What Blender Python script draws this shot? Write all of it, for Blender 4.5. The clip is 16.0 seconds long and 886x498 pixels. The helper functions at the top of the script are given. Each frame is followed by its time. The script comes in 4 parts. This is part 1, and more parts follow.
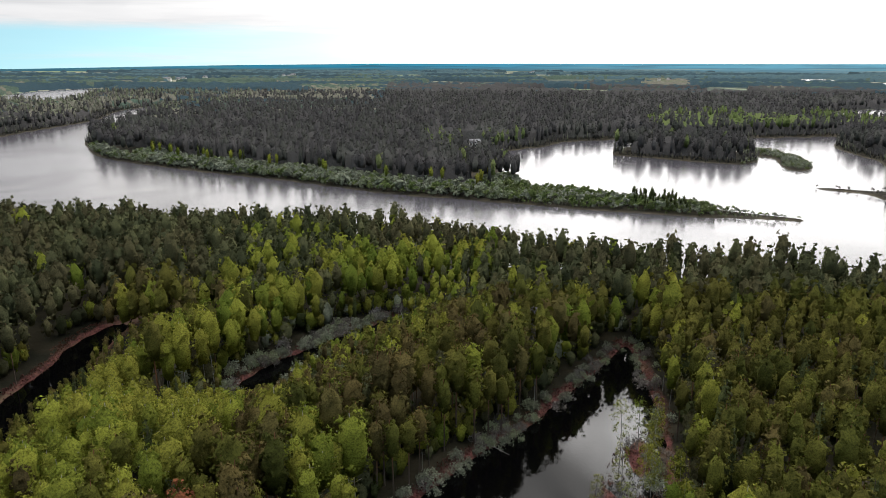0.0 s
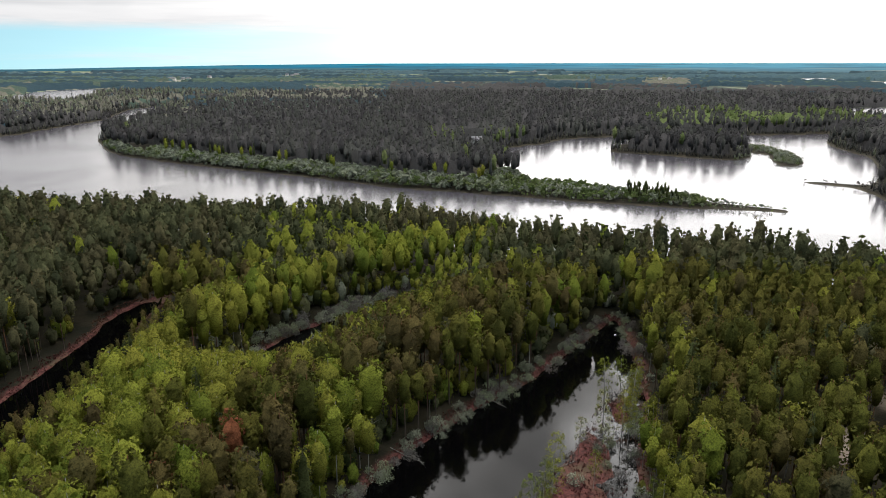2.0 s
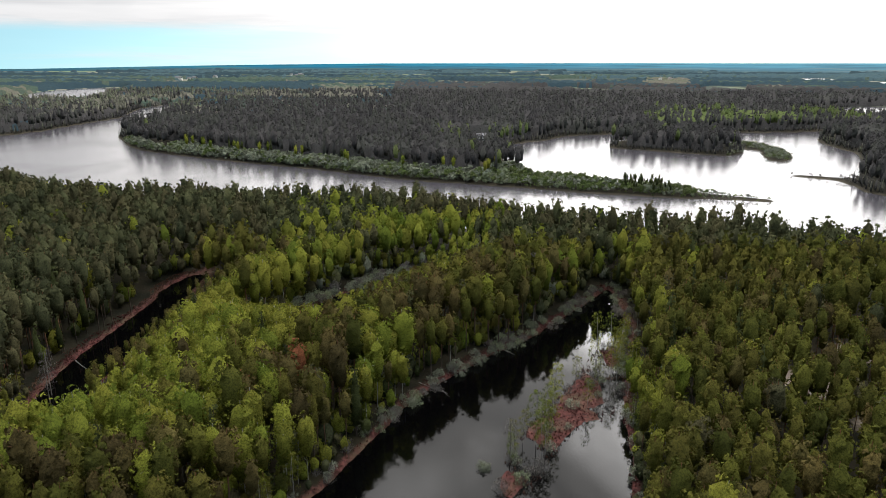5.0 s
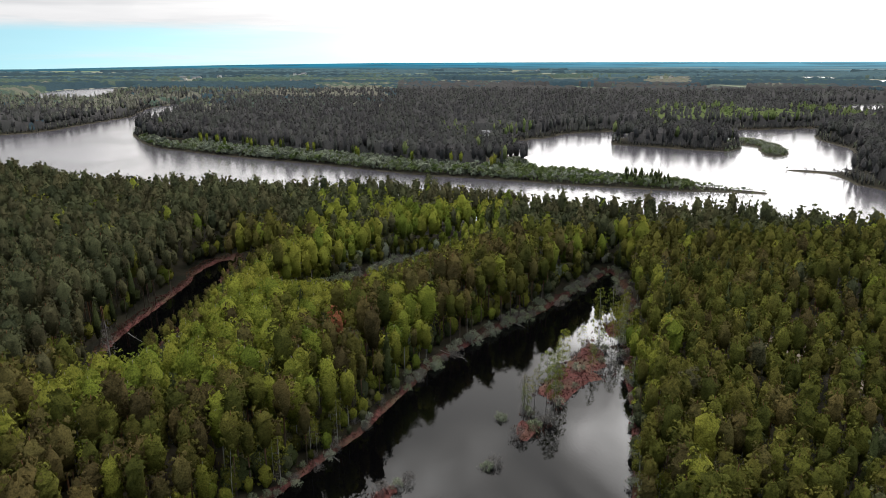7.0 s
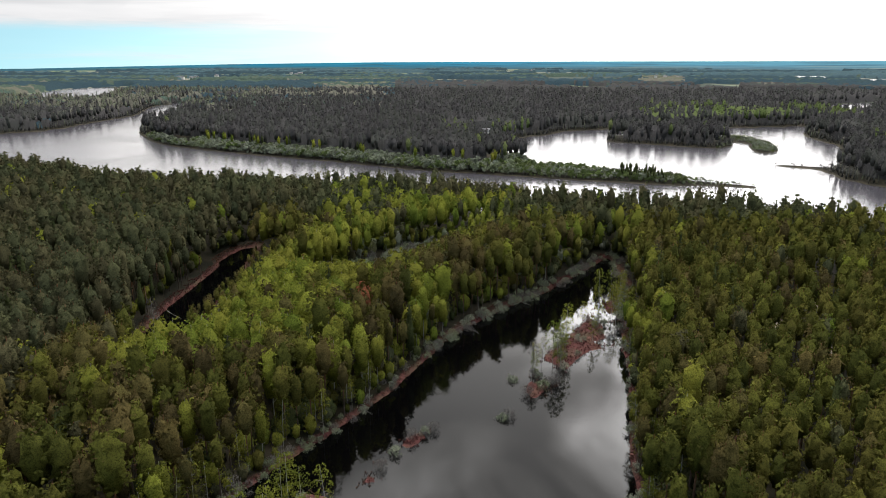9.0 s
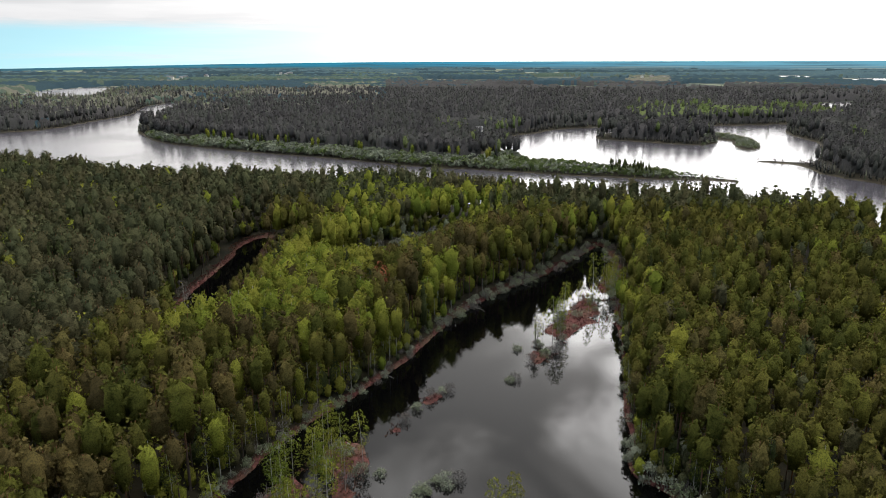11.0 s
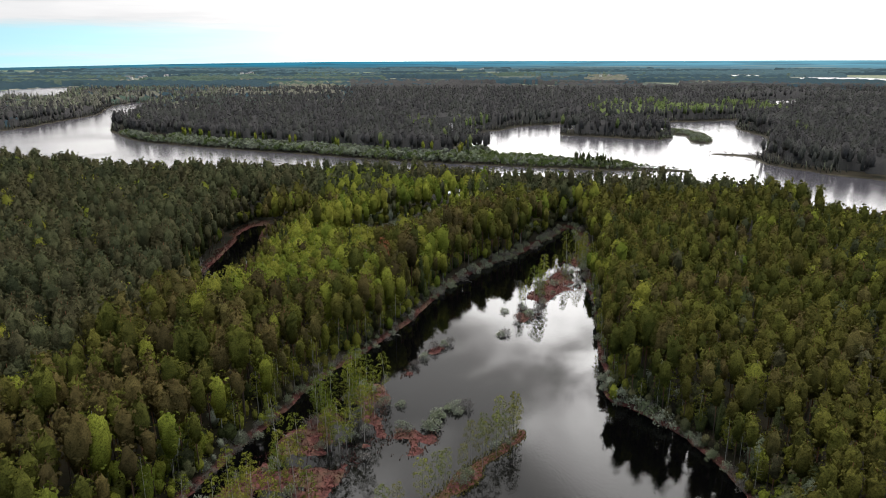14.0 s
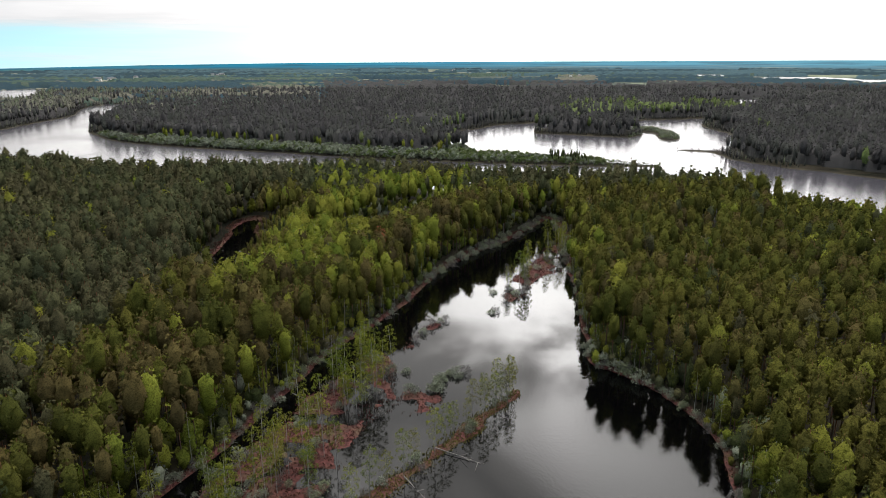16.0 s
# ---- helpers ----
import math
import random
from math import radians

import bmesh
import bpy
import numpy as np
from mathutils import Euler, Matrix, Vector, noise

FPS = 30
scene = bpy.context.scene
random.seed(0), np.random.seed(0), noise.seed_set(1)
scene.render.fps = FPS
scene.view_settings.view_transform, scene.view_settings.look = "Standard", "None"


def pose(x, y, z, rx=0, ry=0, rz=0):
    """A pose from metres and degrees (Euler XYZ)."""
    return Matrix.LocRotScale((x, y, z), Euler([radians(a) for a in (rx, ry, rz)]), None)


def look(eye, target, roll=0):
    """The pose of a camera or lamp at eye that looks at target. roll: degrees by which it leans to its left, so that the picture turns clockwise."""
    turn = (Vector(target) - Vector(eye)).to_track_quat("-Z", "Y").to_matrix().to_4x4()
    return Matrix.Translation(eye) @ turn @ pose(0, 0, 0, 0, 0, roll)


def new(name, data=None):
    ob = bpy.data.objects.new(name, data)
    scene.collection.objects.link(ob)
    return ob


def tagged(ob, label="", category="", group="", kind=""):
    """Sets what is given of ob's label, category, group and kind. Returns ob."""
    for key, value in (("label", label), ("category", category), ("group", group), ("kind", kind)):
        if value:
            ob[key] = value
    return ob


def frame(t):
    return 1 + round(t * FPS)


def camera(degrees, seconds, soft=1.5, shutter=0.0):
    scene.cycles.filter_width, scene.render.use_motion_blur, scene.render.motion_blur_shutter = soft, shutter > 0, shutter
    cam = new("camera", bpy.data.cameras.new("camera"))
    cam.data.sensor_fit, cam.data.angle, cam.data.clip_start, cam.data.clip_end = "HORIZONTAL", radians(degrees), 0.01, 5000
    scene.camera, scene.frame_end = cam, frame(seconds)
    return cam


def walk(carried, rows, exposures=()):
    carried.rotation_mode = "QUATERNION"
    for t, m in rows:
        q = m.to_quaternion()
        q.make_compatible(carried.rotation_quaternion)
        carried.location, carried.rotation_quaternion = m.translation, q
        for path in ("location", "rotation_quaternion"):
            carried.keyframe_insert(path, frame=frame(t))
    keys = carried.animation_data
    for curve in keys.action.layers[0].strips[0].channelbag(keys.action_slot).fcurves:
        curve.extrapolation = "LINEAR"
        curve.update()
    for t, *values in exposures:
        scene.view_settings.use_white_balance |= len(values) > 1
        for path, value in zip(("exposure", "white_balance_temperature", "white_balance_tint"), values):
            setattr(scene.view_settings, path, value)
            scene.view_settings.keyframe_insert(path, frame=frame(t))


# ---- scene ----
cam = camera(67.0, 16.0, soft=0.9)
PATH = [
    (0, (11.974, -1.083, 72.802), (11.875, 0.839, 72.26), 0.2),
    (0.5, (12.228, -5.539, 72.714), (12.126, -3.616, 72.173), 0.2),
    (1, (12.396, -10.274, 72.647), (12.293, -8.351, 72.105), 0.2),
    (1.5, (12.356, -14.708, 72.688), (12.252, -12.786, 72.145), 0.1),
    (2, (12.392, -19.178, 72.778), (12.286, -17.256, 72.235), 0.1),
    (2.5, (12.307, -23.622, 72.776), (12.201, -21.7, 72.234), 0.1),
    (3, (12.102, -28.287, 72.681), (11.995, -26.365, 72.139), 0.1),
    (3.5, (11.843, -32.719, 72.83), (11.735, -30.797, 72.287), 0.1),
    (4, (11.351, -37.325, 72.902), (11.242, -35.404, 72.358), 0.1),
    (6.3, (7.549, -58.613, 72.979), (7.438, -56.691, 72.437), 0.2),
    (6.5, (7.343, -60.316, 73.004), (7.23, -58.395, 72.46), 0.0),
    (7, (6.39, -64.795, 72.976), (6.275, -62.874, 72.431), 0.0),
    (7.5, (5.507, -69.285, 73.104), (5.391, -67.365, 72.559), 0.0),
    (8, (4.353, -73.955, 73.252), (4.24, -72.034, 72.706), 0.0),
    (8.5, (3.261, -78.333, 73.377), (3.153, -76.412, 72.83), 0.0),
    (9, (2.098, -82.862, 73.352), (1.998, -80.94, 72.805), 0.0),
    (11.5, (-4.308, -104.93, 73.564), (-4.36, -103.007, 73.017), 0.0),
    (12, (-5.853, -109.477, 73.597), (-5.887, -107.553, 73.05), 0.0),
    (12.5, (-7.321, -113.733, 73.647), (-7.334, -111.81, 73.099), -0.0),
    (13, (-8.801, -118.121, 73.66), (-8.795, -116.197, 73.112), 0.0),
    (13.5, (-10.235, -122.292, 73.666), (-10.211, -120.368, 73.118), -0.0),
    (14, (-11.877, -126.626, 73.62), (-11.832, -124.703, 73.072), -0.0),
    (14.5, (-13.488, -130.692, 73.571), (-13.422, -128.77, 73.024), -0.1),
    (15, (-15.127, -134.932, 73.606), (-15.041, -133.01, 73.059), -0.1),
    (15.5, (-16.904, -139.149, 73.635), (-16.797, -137.228, 73.089), -0.1),
    (16, (-18.797, -143.419, 73.724), (-18.671, -141.499, 73.178), -0.1),
]
walk(cam, [(t, look(eye, target, roll)) for t, eye, target, roll in PATH])

# ---- daylight: a bright overcast with a veiled sun ahead and to the east ----
SUN_AZ, SUN_EL = radians(13), radians(26)
sun_dir = Vector((math.sin(SUN_AZ) * math.cos(SUN_EL), math.cos(SUN_AZ) * math.cos(SUN_EL), math.sin(SUN_EL)))
lamp = bpy.data.lights.new("sun", "SUN")
lamp.energy, lamp.angle, lamp.color = 1.1, radians(90), (1.0, 0.96, 0.90)
sun = new("sun", lamp)
sun.matrix_world = look(sun_dir * 300, (0, 0, 0))


class Nodes:
    """A small helper to write node trees line by line."""

    def __init__(self, tree):
        self.tree = tree

    def node(self, kind, **settings):
        n = self.tree.nodes.new(kind)
        for key, value in settings.items():
            setattr(n, key, value)
        return n

    def put(self, socket, value):
        if isinstance(value, bpy.types.NodeSocket):
            self.tree.links.new(value, socket)
        elif isinstance(value, (tuple, list)) and len(value) == 3 and socket.type == "RGBA":
            socket.default_value = (*value, 1)
        else:
            socket.default_value = value

    def math(self, op, a, b=0.0, c=0.0, clamp=False):
        n = self.node("ShaderNodeMath", operation=op, use_clamp=clamp)
        for s, v in zip(n.inputs, (a, b, c)):
            self.put(s, v)
        return n.outputs[0]

    def vec(self, op, a, b=(0, 0, 0)):
        n = self.node("ShaderNodeVectorMath", operation=op)
        self.put(n.inputs[0], a), self.put(n.inputs[1], b)
        return n.outputs["Value"] if op in ("DOT_PRODUCT", "LENGTH") else n.outputs[0]

    def noise(self, where, scale, detail=3.0, rough=0.55, warp=0.0):
        n = self.node("ShaderNodeTexNoise")
        self.put(n.inputs["Vector"], where)
        n.inputs["Scale"].default_value, n.inputs["Detail"].default_value = scale, detail
        n.inputs["Roughness"].default_value, n.inputs["Distortion"].default_value = rough, warp
        return n.outputs["Fac"]

    def span(self, value, a, b, lo=0.0, hi=1.0):
        n = self.node("ShaderNodeMapRange", interpolation_type="SMOOTHSTEP")
        for s, v in zip(n.inputs, (value, a, b, lo, hi)):
            self.put(s, v)
        return n.outputs[0]

    def mix(self, fac, a, b, blend="MIX"):
        n = self.node("ShaderNodeMix", data_type="RGBA", blend_type=blend)
        self.put(n.inputs[0], fac), self.put(n.inputs[6], a), self.put(n.inputs[7], b)
        return n.outputs[2]

    def scaled(self, where, sx, sy, sz):
        return self.vec("MULTIPLY", where, (sx, sy, sz))


world = bpy.data.worlds.new("sky")
scene.world = world
world.use_nodes = True
world.node_tree.nodes.clear()
w = Nodes(world.node_tree)
way = w.node("ShaderNodeTexCoord").outputs["Generated"]
sky = w.node("ShaderNodeTexSky", sky_type="NISHITA", sun_disc=False, sun_elevation=SUN_EL, sun_rotation=SUN_AZ)
w.put(sky.inputs["Vector"], w.vec("ADD", way, (0.0, 0.0, 0.22)))
sep = w.node("ShaderNodeSeparateXYZ")
w.put(sep.inputs[0], way)
up = w.math("MAXIMUM", sep.outputs[2], 0.0)
high = w.math("ADD", up, 0.10)
plane = w.node("ShaderNodeCombineXYZ")
w.put(plane.inputs[0], w.math("DIVIDE", sep.outputs[0], high))
w.put(plane.inputs[1], w.math("DIVIDE", sep.outputs[1], high))
billow = w.noise(w.vec("ADD", plane.outputs[0], (2.3, 5.1, 0.0)), 1.5, 6.0, 0.55, 0.4)
broad = w.noise(plane.outputs[0], 0.16, 3.0, 0.5, 0.2)
toward = w.math("MAXIMUM", w.vec("DOT_PRODUCT", way, tuple(sun_dir)), 0.0)
glow = w.math("MULTIPLY", w.math("POWER", toward, 9.0), w.span(up, 0.0, 0.14, 0.12, 1.0))
glow = w.math("ADD", w.math("MULTIPLY", glow, 1.0), w.math("MULTIPLY", w.math("POWER", toward, 80.0), w.span(billow, 0.40, 0.58, 0.0, 0.5)))
streak = w.noise(w.scaled(way, 2.6, 2.6, 42.0), 1.0, 5.0, 0.6, 0.3)
veil = w.math("ADD", w.math("MULTIPLY", broad, 0.25), w.math("MULTIPLY", streak, 0.62))
cover = w.math("ADD", w.math("ADD", veil, w.math("MULTIPLY", toward, 0.44)), w.span(up, 0.018, 0.070, 0.0, 0.42))
cover = w.math("ADD", cover, w.span(up, 0.003, 0.013, 0.10, 0.0))
cover = w.span(cover, 0.74, 1.06, 0.10, 1.0)
depth = w.span(up, 0.05, 0.42)
grey = w.span(billow, 0.42, 0.60, w.math("SUBTRACT", 0.97, w.math("MULTIPLY", depth, 0.62)), w.math("ADD", 1.0, w.math("MULTIPLY", depth, 0.85)))
zenith = w.math("ADD", w.math("MULTIPLY", w.span(up, 0.42, 0.58, 1.0, 0.62), w.math("MULTIPLY", w.span(up, 0.07, 0.17, 1.0, 1.5), w.span(up, 0.15, 0.30, 1.0, 0.44))), w.math("MULTIPLY", w.math("POWER", up, 6.0), 3.7))
bright = w.math("MULTIPLY", w.math("MULTIPLY", grey, zenith), w.math("ADD", w.span(streak, 0.38, 0.62, 0.76, 0.88), w.math("MULTIPLY", glow, 3.7)))
cloud = w.mix(w.span(bright, 0.3, 1.3), (0.93, 0.95, 1.0), (1.0, 0.985, 0.975))
scale = w.node("ShaderNodeVectorMath", operation="SCALE")
w.put(scale.inputs[0], cloud), w.put(scale.inputs[3], bright)
clear = w.node("ShaderNodeVectorMath", operation="SCALE")
w.put(clear.inputs[0], w.vec("MULTIPLY", sky.outputs[0], (0.85, 1.15, 1.0)))
clear.inputs[3].default_value = 0.155
mixed = w.mix(cover, clear.outputs[0], scale.outputs[0])
back = w.node("ShaderNodeBackground")
w.put(back.inputs[0], mixed)
back.inputs[1].default_value = 1.0
w.put(w.node("ShaderNodeOutputWorld").inputs[0], back.outputs[0])


# ---- materials ----
def material(name):
    m = bpy.data.materials.new(name)
    m.use_nodes = True
    m.node_tree.nodes.clear()
    n = Nodes(m.node_tree)
    out = n.node("ShaderNodeOutputMaterial")
    return m, n, out


def surface(n, out, colour, rough=0.9, bump=None, depth=0.1, strength=0.6, spec=0.3):
    p = n.node("ShaderNodeBsdfPrincipled")
    n.put(p.inputs["Base Color"], colour), n.put(p.inputs["Roughness"], rough)
    p.inputs["Specular IOR Level"].default_value = spec
    if bump is not None:
        b = n.node("ShaderNodeBump")
        b.inputs["Strength"].default_value, b.inputs["Distance"].default_value = strength, depth
        n.put(b.inputs["Height"], bump)
        n.tree.links.new(b.outputs[0], p.inputs["Normal"])
    n.put(out.inputs[0], p.outputs[0])
    return p


def foliage(name, dark, light, odd, odd_share=0.3, through_light=0.35, gap_shade=0.55):
    """Leaves or needles: tree-to-tree tint from place, leaf-to-leaf tint from the island."""
    m, n, out = material(name)
    geo = n.node("ShaderNodeNewGeometry")
    info = n.node("ShaderNodeObjectInfo")
    tint = n.node("ShaderNodeAttribute", attribute_name="tint")
    tree = n.math("FRACT", n.math("ADD", tint.outputs["Fac"], info.outputs["Random"]))
    stand = n.noise(geo.outputs["Position"], 0.022, 2.0, 0.5)
    a = n.math("ADD", n.math("MULTIPLY", geo.outputs["Random Per Island"], 0.18), n.math("MULTIPLY", tree, 0.82))
    colour = n.mix(a, dark, light)
    colour = n.mix(n.math("MULTIPLY", n.span(n.math("ADD", stand, n.math("MULTIPLY", n.math("FRACT", n.math("MULTIPLY", tree, 7.3)), 0.35)), 0.62, 0.8), odd_share), colour, odd)
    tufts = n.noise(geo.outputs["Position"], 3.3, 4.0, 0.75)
    # near-black noise paints shade into the gaps between sprays
    colour = n.mix(n.span(tufts, 0.34, 0.60, gap_shade, 0.0), colour, (0.008, 0.010, 0.006))
    b = n.node("ShaderNodeBump")
    b.inputs["Strength"].default_value, b.inputs["Distance"].default_value = 0.8, 0.30
    n.put(b.inputs["Height"], tufts)
    d = n.node("ShaderNodeBsdfDiffuse")
    t = n.node("ShaderNodeBsdfTranslucent")
    n.tree.links.new(b.outputs[0], d.inputs["Normal"])
    n.put(d.inputs[0], colour), n.put(t.inputs[0], colour)
    mixer = n.node("ShaderNodeMixShader")
    mixer.inputs[0].default_value = through_light
    n.put(mixer.inputs[1], d.outputs[0]), n.put(mixer.inputs[2], t.outputs[0])
    n.put(out.inputs[0], mixer.outputs[0])
    return m


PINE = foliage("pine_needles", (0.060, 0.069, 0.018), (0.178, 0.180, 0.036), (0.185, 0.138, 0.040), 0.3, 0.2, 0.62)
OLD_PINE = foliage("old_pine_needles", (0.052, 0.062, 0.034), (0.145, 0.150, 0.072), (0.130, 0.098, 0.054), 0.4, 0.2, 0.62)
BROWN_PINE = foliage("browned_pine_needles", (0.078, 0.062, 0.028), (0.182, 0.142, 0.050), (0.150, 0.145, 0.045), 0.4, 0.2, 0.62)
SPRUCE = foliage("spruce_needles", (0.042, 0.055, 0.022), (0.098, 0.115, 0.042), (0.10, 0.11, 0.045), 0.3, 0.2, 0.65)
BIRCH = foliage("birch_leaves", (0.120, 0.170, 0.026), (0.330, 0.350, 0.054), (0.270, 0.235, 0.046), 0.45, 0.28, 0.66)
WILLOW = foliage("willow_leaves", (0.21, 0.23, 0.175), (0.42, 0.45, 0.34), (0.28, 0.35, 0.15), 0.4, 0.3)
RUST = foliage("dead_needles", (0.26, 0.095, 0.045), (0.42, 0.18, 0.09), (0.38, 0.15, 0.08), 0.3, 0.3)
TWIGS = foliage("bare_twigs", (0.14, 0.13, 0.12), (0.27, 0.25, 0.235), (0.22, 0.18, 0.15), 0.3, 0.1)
# the slight blue cast here is distance haze mixed into the needles' colour
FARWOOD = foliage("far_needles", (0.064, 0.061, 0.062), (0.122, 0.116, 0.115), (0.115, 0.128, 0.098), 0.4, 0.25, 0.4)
# far needles darkened: shade between the far crowns is put into the colour
SHADED_FARWOOD = foliage("shaded_far_needles", (0.056, 0.054, 0.054), (0.090, 0.086, 0.085), (0.078, 0.088, 0.07), 0.3, 0.1, 0.3)
# the next three woods have distance haze mixed into their colours
HAZEWOOD = foliage("haze_blue_woods", (0.060, 0.112, 0.135), (0.115, 0.178, 0.200), (0.13, 0.18, 0.16), 0.5, 0.2, 0.3)
DARKWOOD = foliage("dark_hazed_spruce_woods", (0.036, 0.066, 0.084), (0.068, 0.110, 0.132), (0.07, 0.10, 0.09), 0.4, 0.2, 0.3)
MISTWOOD = foliage("mixed_hazed_woods", (0.075, 0.120, 0.095), (0.130, 0.180, 0.140), (0.15, 0.16, 0.12), 0.5, 0.2)
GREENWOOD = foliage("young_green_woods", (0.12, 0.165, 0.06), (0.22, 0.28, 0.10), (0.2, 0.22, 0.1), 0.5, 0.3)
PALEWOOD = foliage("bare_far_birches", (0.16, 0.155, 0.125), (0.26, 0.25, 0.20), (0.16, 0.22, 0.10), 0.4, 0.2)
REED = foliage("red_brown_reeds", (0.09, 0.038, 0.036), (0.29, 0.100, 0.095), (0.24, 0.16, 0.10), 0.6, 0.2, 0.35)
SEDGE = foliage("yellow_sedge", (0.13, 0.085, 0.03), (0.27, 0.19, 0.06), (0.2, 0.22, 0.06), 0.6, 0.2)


def bark(name, low, high, band=0.0):
    m, n, out = material(name)
    co = n.node("ShaderNodeTexCoord").outputs["Object"]
    xyz = n.node("ShaderNodeSeparateXYZ")
    n.put(xyz.inputs[0], co)
    grain = n.noise(n.scaled(co, 6, 6, 1.2), 1.6, 4, 0.65)
    colour = n.mix(n.span(xyz.outputs[2], 4.0, 10.0), low, high)
    colour = n.mix(n.span(grain, 0.35, 0.75), colour, n.mix(0.6, colour, (0.03, 0.025, 0.02)))
    if band:
        marks = n.noise(n.scaled(co, 1.5, 1.5, 9), 1.3, 3, 0.6)
        colour = n.mix(n.span(marks, 0.60, 0.68, 0, band), colour, (0.03, 0.028, 0.026))
    surface(n, out, colour, 0.9, grain, 0.03)
    return m


PINE_BARK = bark("pine_bark", (0.10, 0.075, 0.06), (0.30, 0.135, 0.07))
BIRCH_BARK = bark("birch_bark", (0.40, 0.385, 0.36), (0.48, 0.46, 0.43), 0.9)
SPRUCE_BARK = bark("spruce_bark", (0.09, 0.075, 0.065), (0.11, 0.09, 0.075))
GREY_WOOD = bark("grey_dead_wood", (0.28, 0.26, 0.24), (0.33, 0.31, 0.29))

# forest floor, wet red margin and sandy clearings, by height over the water and place
GROUND, n, out = material("forest_floor")
pos = n.node("ShaderNodeNewGeometry").outputs["Position"]
xyz = n.node("ShaderNodeSeparateXYZ")
n.put(xyz.inputs[0], pos)
fine = n.noise(pos, 1.3, 5, 0.65)
mid = n.noise(pos, 0.12, 4, 0.55)
wide = n.noise(pos, 0.018, 3, 0.5)
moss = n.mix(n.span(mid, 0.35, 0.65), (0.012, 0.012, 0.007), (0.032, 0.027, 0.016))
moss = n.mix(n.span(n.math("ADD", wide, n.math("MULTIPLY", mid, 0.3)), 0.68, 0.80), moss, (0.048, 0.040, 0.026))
for cx, cy, cr in ((84, 97, 8.0), (104, 113, 7.0), (90, 77, 5.0), (128, 92, 7.0)):
    gap = n.vec("LENGTH", n.vec("SUBTRACT", pos, (cx, cy, 2.0)))
    moss = n.mix(n.span(n.math("ADD", gap, n.math("MULTIPLY", fine, 4.0)), cr - 1.0, cr + 3.0, 1.0, 0.0), moss, (0.24, 0.195, 0.15))
reed = n.mix(n.span(fine, 0.35, 0.65), (0.045, 0.019, 0.017), (0.16, 0.060, 0.053))
reed = n.mix(n.span(mid, 0.45, 0.72), reed, (0.12, 0.088, 0.055))
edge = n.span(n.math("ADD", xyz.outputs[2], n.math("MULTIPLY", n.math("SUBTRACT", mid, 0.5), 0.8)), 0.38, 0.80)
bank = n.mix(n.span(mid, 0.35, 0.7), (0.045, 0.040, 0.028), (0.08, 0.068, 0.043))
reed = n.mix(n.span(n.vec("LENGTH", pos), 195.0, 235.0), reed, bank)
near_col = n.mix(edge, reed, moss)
# farmland far off, and woods with a slight haze tint in their colour
patch = n.node("ShaderNodeTexVoronoi", feature="F1")
n.put(patch.inputs["Vector"], n.scaled(pos, 0.0035, 0.0016, 0.0))
patch.inputs["Scale"].default_value = 1.0
tone = n.node("ShaderNodeSeparateColor")
n.put(tone.inputs[0], patch.outputs["Color"])
field = n.mix(tone.outputs[1], (0.15, 0.20, 0.11), (0.26, 0.25, 0.19))
woods = n.mix(n.span(mid, 0.3, 0.7), (0.045, 0.066, 0.05), (0.085, 0.105, 0.08))
far_col = n.mix(n.span(tone.outputs[0], 0.36, 0.40), woods, field)
away = n.span(n.vec("LENGTH", pos), 1100.0, 1500.0)
colour = n.mix(away, near_col, far_col)
surface(n, out, colour, 0.95, n.math("ADD", fine, mid), 0.25, 0.8, 0.15)


def water(name, deep, rough, ripple, scale, swell, reach=0.12):
    m, n, out = material(name)
    p = n.node("ShaderNodeNewGeometry").outputs["Position"]
    small = n.noise(n.scaled(p, 1.0, 0.55, 1.0), scale, 3, 0.5, 0.3)
    patchy = n.span(n.noise(p, 0.012, 3, 0.6, 0.5), 0.38, 0.66)
    b = n.node("ShaderNodeBump")
    n.put(b.inputs["Strength"], n.math("ADD", n.math("MULTIPLY", patchy, swell), ripple))
    b.inputs["Distance"].default_value = reach
    n.put(b.inputs["Height"], small)
    s = n.node("ShaderNodeBsdfPrincipled")
    s.inputs["Base Color"].default_value = (*deep, 1)
    s.inputs["IOR"].default_value = 1.333
    n.put(s.inputs["Roughness"], n.math("ADD", rough, n.math("MULTIPLY", patchy, rough * 0.35)))
    n.tree.links.new(b.outputs[0], s.inputs["Normal"])
    n.put(out.inputs[0], s.outputs[0])
    return m


POND_WATER = water("still_dark_water", (0.0012, 0.0012, 0.0014), 0.012, 0.012, 2.2, 0.11)
RIVER_WATER = water("river_water", (0.075, 0.07, 0.082), 0.18, 0.09, 0.6, 0.05, 0.12)


def plain(name, colour, rough=0.7, grain_scale=3.0):
    m, n, out = material(name)
    co = n.node("ShaderNodeTexCoord").outputs["Object"]
    g = n.noise(co, grain_scale, 4, 0.6)
    surface(n, out, n.mix(n.span(g, 0.3, 0.75), colour, tuple(c * 0.7 for c in colour)), rough, g, 0.02)
    return m


WHITE_WALL = plain("white_render", (0.72, 0.70, 0.66))
ROOF_GREY = plain("grey_roof", (0.22, 0.22, 0.23))
GLASS = plain("dark_pane", (0.03, 0.035, 0.04), 0.15)

